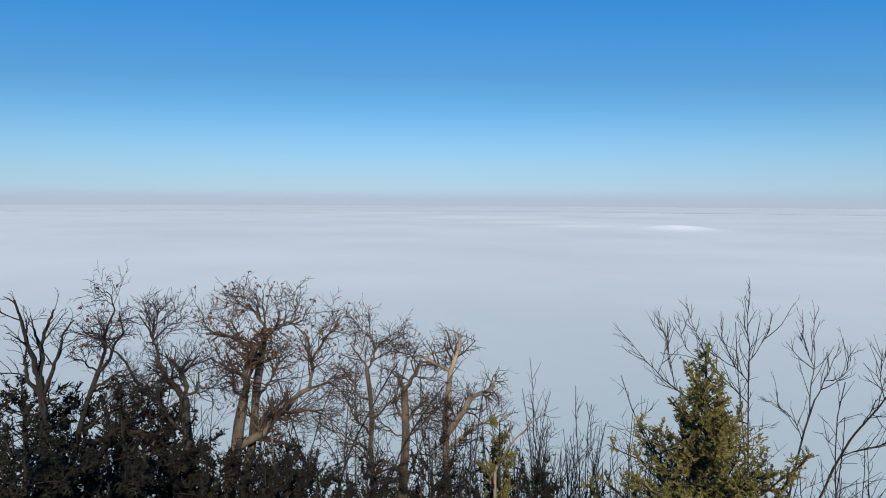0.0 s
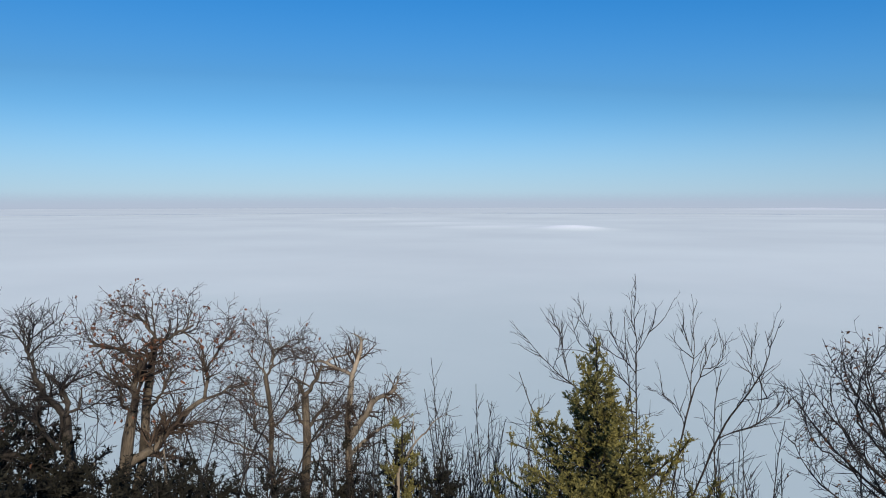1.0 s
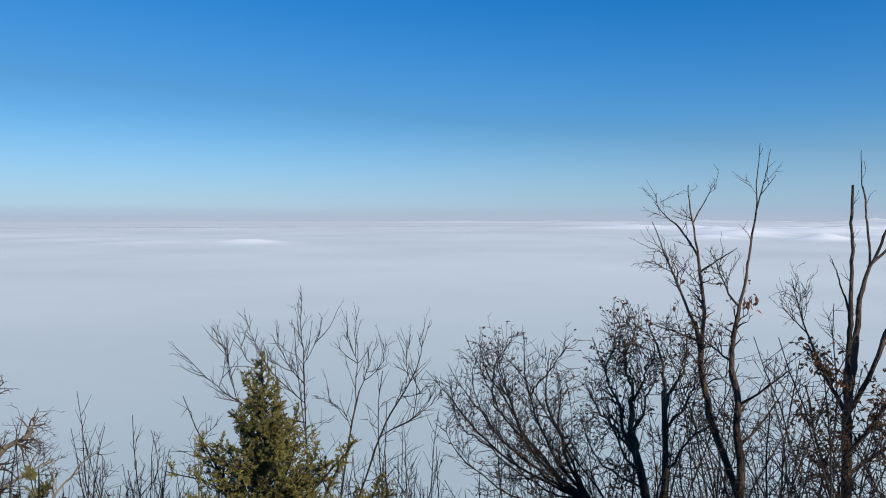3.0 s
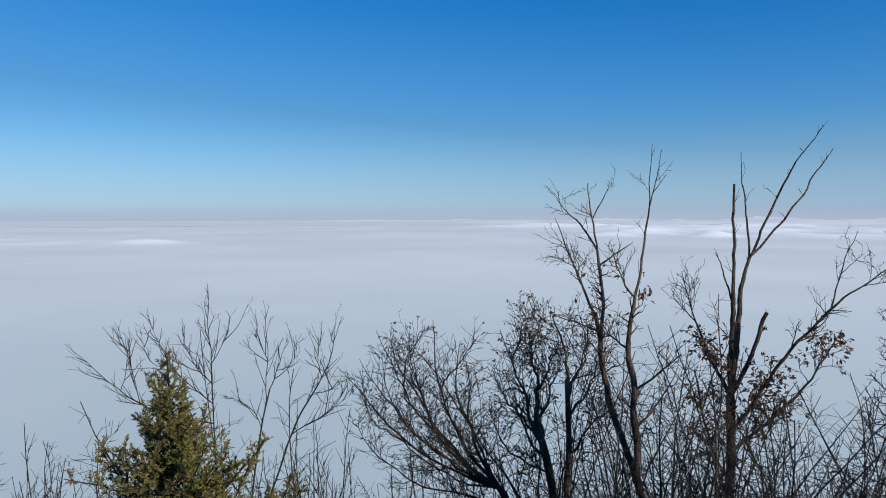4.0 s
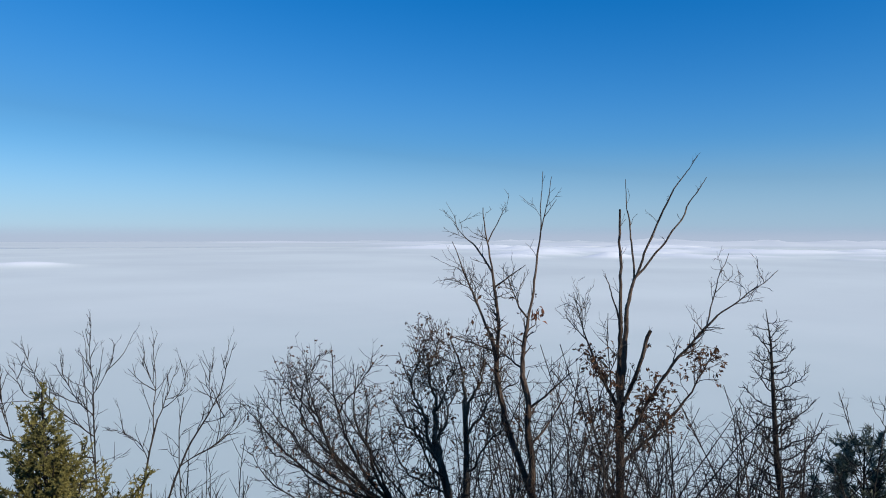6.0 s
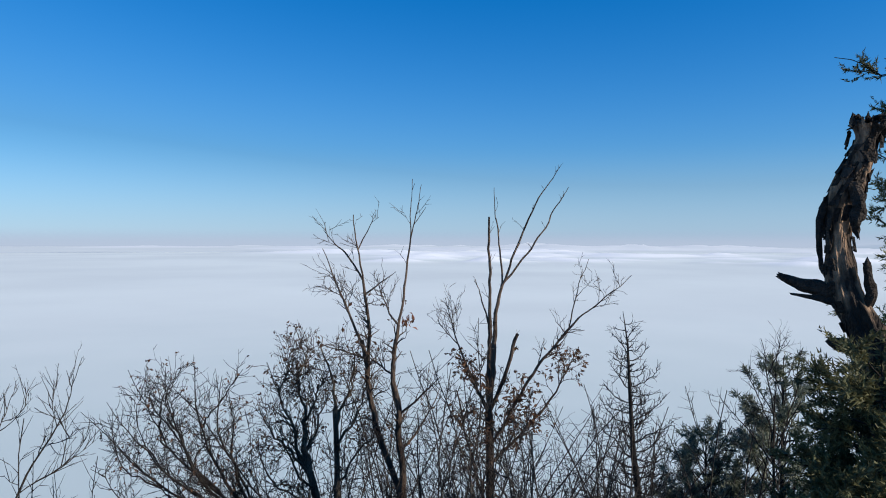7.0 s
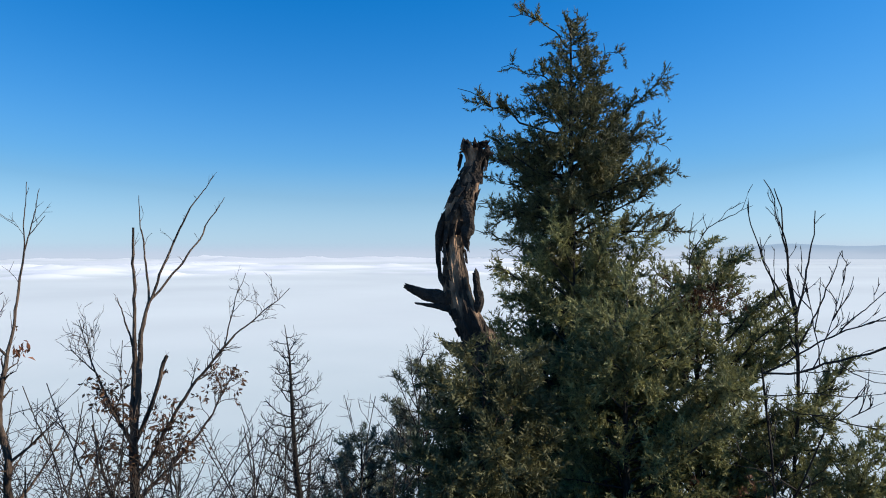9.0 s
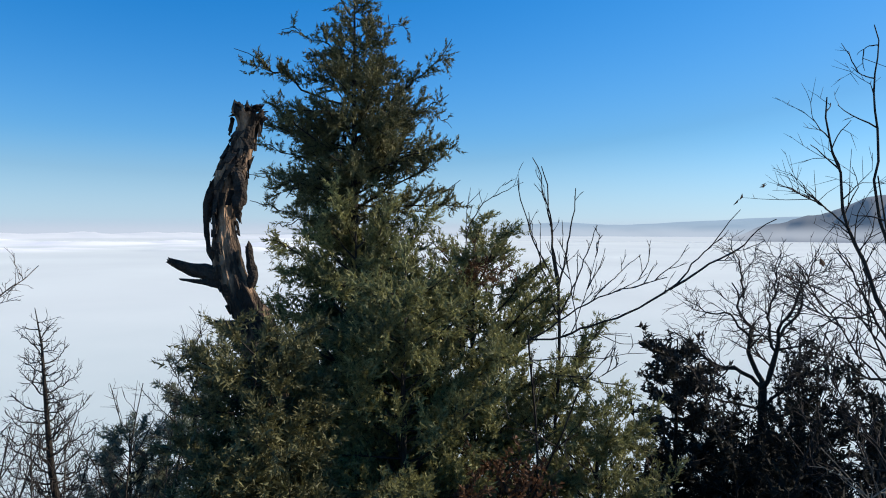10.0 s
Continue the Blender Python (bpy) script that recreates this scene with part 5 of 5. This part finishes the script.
# ---- the broken stump ----
def broken_stump(place, face):
    rng = np.random.default_rng(70)
    base_z = float(ground_height(place[0], place[1])) - 0.1
    tree = thing("dead_stump", (place[0], place[1], base_z), "tall broken dead trunk, charred and peeling, with splintered stubs", "tree stump")
    c, s = math.cos(radians(face)), math.sin(radians(face))

    def curve(points, n):
        """A smooth path through a few (aside, height, back) stations."""
        q = np.array(points, float)
        t = np.linspace(0, len(q) - 1, n)
        k = np.clip(t.astype(int), 0, len(q) - 2)
        f = (t - k)[:, None]
        p0, p1, p2, p3 = q[np.maximum(k - 1, 0)], q[k], q[k + 1], q[np.minimum(k + 2, len(q) - 1)]
        w = 0.5 * (2 * p1 + (p2 - p0) * f + (2 * p0 - 5 * p1 + 4 * p2 - p3) * f ** 2 + (3 * p1 - p0 - 3 * p2 + p3) * f ** 3)
        return np.stack([w[:, 0] * c - w[:, 2] * s, w[:, 0] * s + w[:, 2] * c, w[:, 1] - base_z], -1)

    def rugged(name, points, radii, n, sides, rough_, jag, label=""):
        p = curve(points, n)
        r = np.interp(np.linspace(0, 1, n), np.linspace(0, 1, len(radii)), radii)
        v, f = tubes(p[None], r[None], sides)
        v = v.reshape(n, sides, 3)
        axis = p[:, None]
        ang = np.arange(sides) * 2 * np.pi / sides
        for i in range(n):
            for j in range(sides):
                g = noise.fractal(Vector((math.cos(ang[j]) * 2.2, math.sin(ang[j]) * 2.2, i * 2.6 / n * 2)), 1.0, 2.0, 4)
                rib = noise.noise(Vector((ang[j] * 3.5, i * 0.12, 5)))
                v[i, j] = axis[i, 0] + (v[i, j] - axis[i, 0]) * (1 + rough_ * g + rough_ * 0.6 * rib)
        up = unit(p[-1] - p[-3])
        spikes = rng.uniform(0, 1, sides) ** 2 * jag
        v[-1] += spikes[:, None] * up
        v[-2] += 0.4 * spikes[:, None] * up
        v = np.concatenate([v.reshape(-1, 3), (p[-1] - 0.4 * jag * up)[None]])
        cap = np.array([[(n - 1) * sides + j, (n - 1) * sides + (j + 1) % sides, n * sides, n * sides] for j in range(sides)])
        me = bpy.data.meshes.new(name)
        me.from_pydata(v.tolist(), [], [tuple(q) for q in f] + [tuple(q[:3]) for q in cap])
        me.materials.append(STUMP_WOOD if name == "trunk" else PEELING)
        return part(name, me, tree if name == "trunk" else stem, label)

    line = [(0.5, base_z, 0), (0.36, -0.4, 0), (0.19, 0.77, 0), (0.107, 0.98, 0), (0.017, 1.2, 0), (-0.03, 1.41, 0), (-0.053, 1.62, 0), (-0.047, 1.84, 0.02), (0.005, 2.03, 0), (0.07, 2.2, 0), (0.112, 2.36, 0), (0.13, 2.46, 0)]
    girth = [0.18, 0.15, 0.127, 0.117, 0.108, 0.09, 0.074, 0.105, 0.108, 0.085, 0.072, 0.122]
    stem = rugged("trunk", line, girth, 150, 40, 0.24, 0.09)
    # plates of bark: thick all over the upper trunk, in patches further down, each loose at its lower end
    spine, wide = curve(line, 200), np.interp(np.linspace(0, 1, 200), np.linspace(0, 1, len(girth)), girth)
    verts, faces = [], []
    away = np.array([-c, -s, 0.0])                    # the side on which most of the bark is left
    cross = np.array([-s, c, 0.0])
    while len(faces) < 6 * 110:
        k = int(rng.uniform(40, 194))
        a = rng.uniform(0, 2 * np.pi)
        upper = k > 122
        if not upper and math.cos(a) < 0.35 and rng.random() < 0.9:
            continue
        o = math.cos(a) * away + math.sin(a) * cross
        side = unit(np.cross(o, [0, 0, 1.0]))
        long_, broad, thick_ = rng.uniform(0.04, 0.13), rng.uniform(0.012, 0.034), rng.uniform(0.006, 0.016)
        top = spine[k] + o * wide[k] * rng.uniform(0.92, 1.1)
        tan = unit(spine[min(k + 3, 199)] - spine[k - 3])
        low = top - tan * long_ + o * rng.uniform(0.0, 0.03 if upper else 0.015) + side * rng.normal() * 0.02
        n0 = len(verts)
        for q, w in ((top, 1.0), (low, rng.uniform(0.3, 0.9))):
            for u_, t_ in ((-1, 0), (1, 0), (1, 1), (-1, 1)):
                verts.append(q + side * u_ * broad * w + o * t_ * thick_ + rng.normal(size=3) * 0.006)
        faces += [tuple(n0 + i for i in q) for q in ((0, 1, 2, 3), (7, 6, 5, 4), (0, 4, 5, 1), (1, 5, 6, 2), (2, 6, 7, 3), (3, 7, 4, 0))]
    part("bark", mesh("bark", verts, faces, PEELING), stem, "dark peeling plates of bark", kind="stuff")
    # the frayed head: splinters standing out on all sides
    n_, crown_ = 46, spine[-6]
    a = rng.uniform(0, 2 * np.pi, n_)
    d = unit(np.stack([np.cos(a), np.sin(a), rng.uniform(-0.5, 1.3, n_)], -1))
    root = crown_ + d * [0.075, 0.085, 0.05] + [0, 0, 0.02]
    ends = root + d * rng.uniform(0.03, 0.085, n_)[:, None]
    v, f = tubes(np.stack([root, (root + ends) / 2 + rng.normal(size=(n_, 3)) * 0.012, ends], 1), rng.uniform(0.01, 0.026, n_)[:, None] * np.array([[1, 0.7, 0.15]]), 5, 0.2, rng)
    part("splinters", mesh("splinters", v, f, PEELING), stem, "frayed splinters at the broken top", kind="stuff")
    rugged("stub", [(-0.03, 1.2, 0), (-0.14, 1.262, 0.0), (-0.31, 1.302, 0.02), (-0.455, 1.365, 0.0)], [0.06, 0.062, 0.048, 0.02], 30, 14, 0.25, 0.02, "charred broken branch stub")
    rugged("stub", [(-0.06, 1.18, -0.04), (-0.2, 1.205, -0.05), (-0.36, 1.227, -0.05)], [0.035, 0.02, 0.007], 14, 9, 0.25, 0.02)
    rugged("stub", [(0.08, 1.1, 0), (0.155, 1.24, -0.04), (0.14, 1.36, -0.04), (0.125, 1.47, -0.03)], [0.05, 0.04, 0.03, 0.027], 20, 12, 0.3, 0.05)
    rugged("stub", [(0.12, 0.83, -0.03), (0.0, 0.86, -0.06), (-0.11, 0.895, -0.06)], [0.07, 0.055, 0.022], 18, 12, 0.35, 0.05)
    rugged("bark_strip", [(-0.13, 1.95, -0.02), (-0.165, 1.8, -0.03), (-0.178, 1.6, -0.03), (-0.16, 1.45, -0.03), (-0.135, 1.36, -0.02)], [0.02, 0.026, 0.018, 0.022, 0.008], 36, 9, 0.45, 0.03, "loose hanging strip of bark")
    rugged("bark_strip", [(0.05, 2.02, -0.1), (0.085, 1.88, -0.12), (0.06, 1.76, -0.12), (0.078, 1.66, -0.11)], [0.03, 0.05, 0.042, 0.008], 26, 10, 0.45, 0.03, "loose hanging strip of bark")
    return tree


broken_stump((6.0, 0.0), -90)


def dead_pole(place, top, width, lean, seed):
    """A thin dead trunk, broken off, with its bark gone."""
    rng = np.random.default_rng(seed)
    z = float(ground_height(*place)) - 0.1
    tree = thing("dead_pole", (*place, z), "pale barkless dead trunk broken off short", "tree stump")
    t = np.linspace(0, 1, 12)[:, None]
    p_ = t * [[lean, 0.0, top - z]] + 0.015 * rng.normal(size=(12, 3))
    v, f = tubes(p_[None], np.linspace(width, width * 0.7, 12)[None] / 2, 9, 0.08, rng)
    v[-9:, 2] += rng.uniform(-0.05, 0.12, 9)
    part("trunk", mesh("trunk", v, f, BARK_PALE, True), tree)
    return tree


dead_pole((-4.28, 9.04), -1.95, 0.035, 0.05, 71)
dead_pole((-3.9, 8.99), -2.1, 0.055, -0.06, 72)
dead_pole((-3.45, 9.4), -1.9, 0.05, 0.04, 73)


# ---- saplings on the slope ----
def sapling(seed, height, style, twig):
    rng = np.random.default_rng(seed)
    limbs = []
    for k in range(5):
        aside = rng.uniform(0.2, 1.5) * (-1) ** k
        limbs.append((-1, rng.uniform(-0.15, 0.15), aside, height * rng.uniform(0.7, 1.0), rng.uniform(-0.9, 0.9), -math.copysign(rng.uniform(0.1, 0.4), aside), rng.uniform(2.4, 4.2), 0.9))
    return bare_tree("sapling", "clump of thin bare saplings in a thicket on the slope", ((0.0, 0.0, 0.0), limbs), style, seed, BARK_DARK, twig, bare_trunk=0.35, group="saplings on the slope", gnarl=0.035, reach=0.85, stout=1.2, bends=2, twig_floor=0.0046, sides=6)


kinds = [sapling(80 + k, 4.7 + 0.25 * (k % 3), "thicket", TWIG_DARK if k % 3 else TWIG) for k in range(6)]
places = []
prng = np.random.default_rng(5)
for lo, hi, near, far_, n in ((-17, 8, 9.3, 12.5, 36), (-14, -4, 9.3, 11.5, 14), (8, 38, 9.5, 14, 10), (-40, -17, 9, 12, 9), (-75, -40, 10, 14, 6), (-100, -75, 10, 14, 5), (-135, -100, 8.5, 12, 7)):
    for k in range(n):
        a, d = radians(prng.uniform(lo, hi)), prng.uniform(near, far_)
        places.append((-math.sin(a) * d, math.cos(a) * d))
for k, (x, y) in enumerate(places):
    size = prng.uniform(0.74, 1.02)
    m = Matrix.Translation((x, y, float(ground_height(x, y)) - 0.1)) @ Matrix.Rotation(prng.uniform(0, 6.28), 4, "Z") @ Matrix.Scale(size, 4)
    if k < len(kinds):
        kinds[k].matrix_basis = m
    else:
        copy_thing(kinds[k % len(kinds)], m @ Matrix.Scale(1 / kinds[k % len(kinds)].scale[0], 4))
for lo, hi, near, far_, n in ((-20, -8, 9.3, 12, 9), (-34, -22, 9, 11, 5)):          # more of them on both sides of the small conifer
    for k in range(n):
        a, d = radians(prng.uniform(lo, hi)), prng.uniform(near, far_)
        x, y = -math.sin(a) * d, math.cos(a) * d
        m = Matrix.Translation((x, y, float(ground_height(x, y)) - 0.1)) @ Matrix.Rotation(prng.uniform(0, 6.28), 4, "Z") @ Matrix.Scale(prng.uniform(0.74, 0.95) / kinds[k % len(kinds)].scale[0], 4)
        copy_thing(kinds[k % len(kinds)], m)


# ---- bare bushes under the trees ----
def bare_bush(seed, height, twig):
    rng = np.random.default_rng(seed)
    limbs = [(-1, rng.uniform(-0.25, 0.25), rng.uniform(-2.4, 2.4), height * rng.uniform(0.55, 1.0), rng.uniform(-1.8, 1.8), rng.uniform(-0.6, 0.6), rng.uniform(2, 4), 0.8) for k in range(7)]
    return bare_tree("bare_bush", "tangled bare bush of many thin brown stems", ((0.0, 0.0, 0.0), limbs), "brush", seed, BARK, twig, bare_trunk=0.35, group="bare bushes on the slope", twig_floor=0.005, gnarl=0.03, stout=1.7, bends=2, sides=6, slim=1.3)


bushes = [bare_bush(130 + k, 5.6, TWIG_DARK if k % 2 else TWIG) for k in range(4)]
spots = []
for lo, hi, near, far_, n, small, large in ((-16, 3, 10, 12.5, 7, 0.66, 0.82), (-20, 38, 10, 13, 13, 0.85, 1.15), (-45, -20, 9, 12, 5, 0.85, 1.05), (-60, -42, 8.8, 11, 9, 0.98, 1.15), (-100, -80, 9, 13, 4, 0.7, 0.9), (-135, -100, 7.5, 11, 6, 0.85, 1.1),
                                            (-80, -64, 9.0, 10.5, 9, 0.95, 1.08), (-82, -54, 8.6, 11, 13, 0.88, 1.06), (-74, -50, 8.8, 10.8, 8, 0.9, 1.02)):
    for k in range(n):
        a, d = radians(lo + (hi - lo) * (k + prng.uniform(0.1, 0.9)) / n), prng.uniform(near, far_)
        spots.append((-math.sin(a) * d, math.cos(a) * d, prng.uniform(small, large)))
for k, (x, y, size) in enumerate(spots):
    m = Matrix.Translation((x, y, float(ground_height(x, y)) - 0.1)) @ Matrix.Rotation(prng.uniform(0, 6.28), 4, "Z") @ Matrix.Scale(size, 4)
    if k < len(bushes):
        bushes[k].matrix_basis = m
    else:
        copy_thing(bushes[k % 4], m @ Matrix.Scale(1 / bushes[k % 4].scale[0], 4))
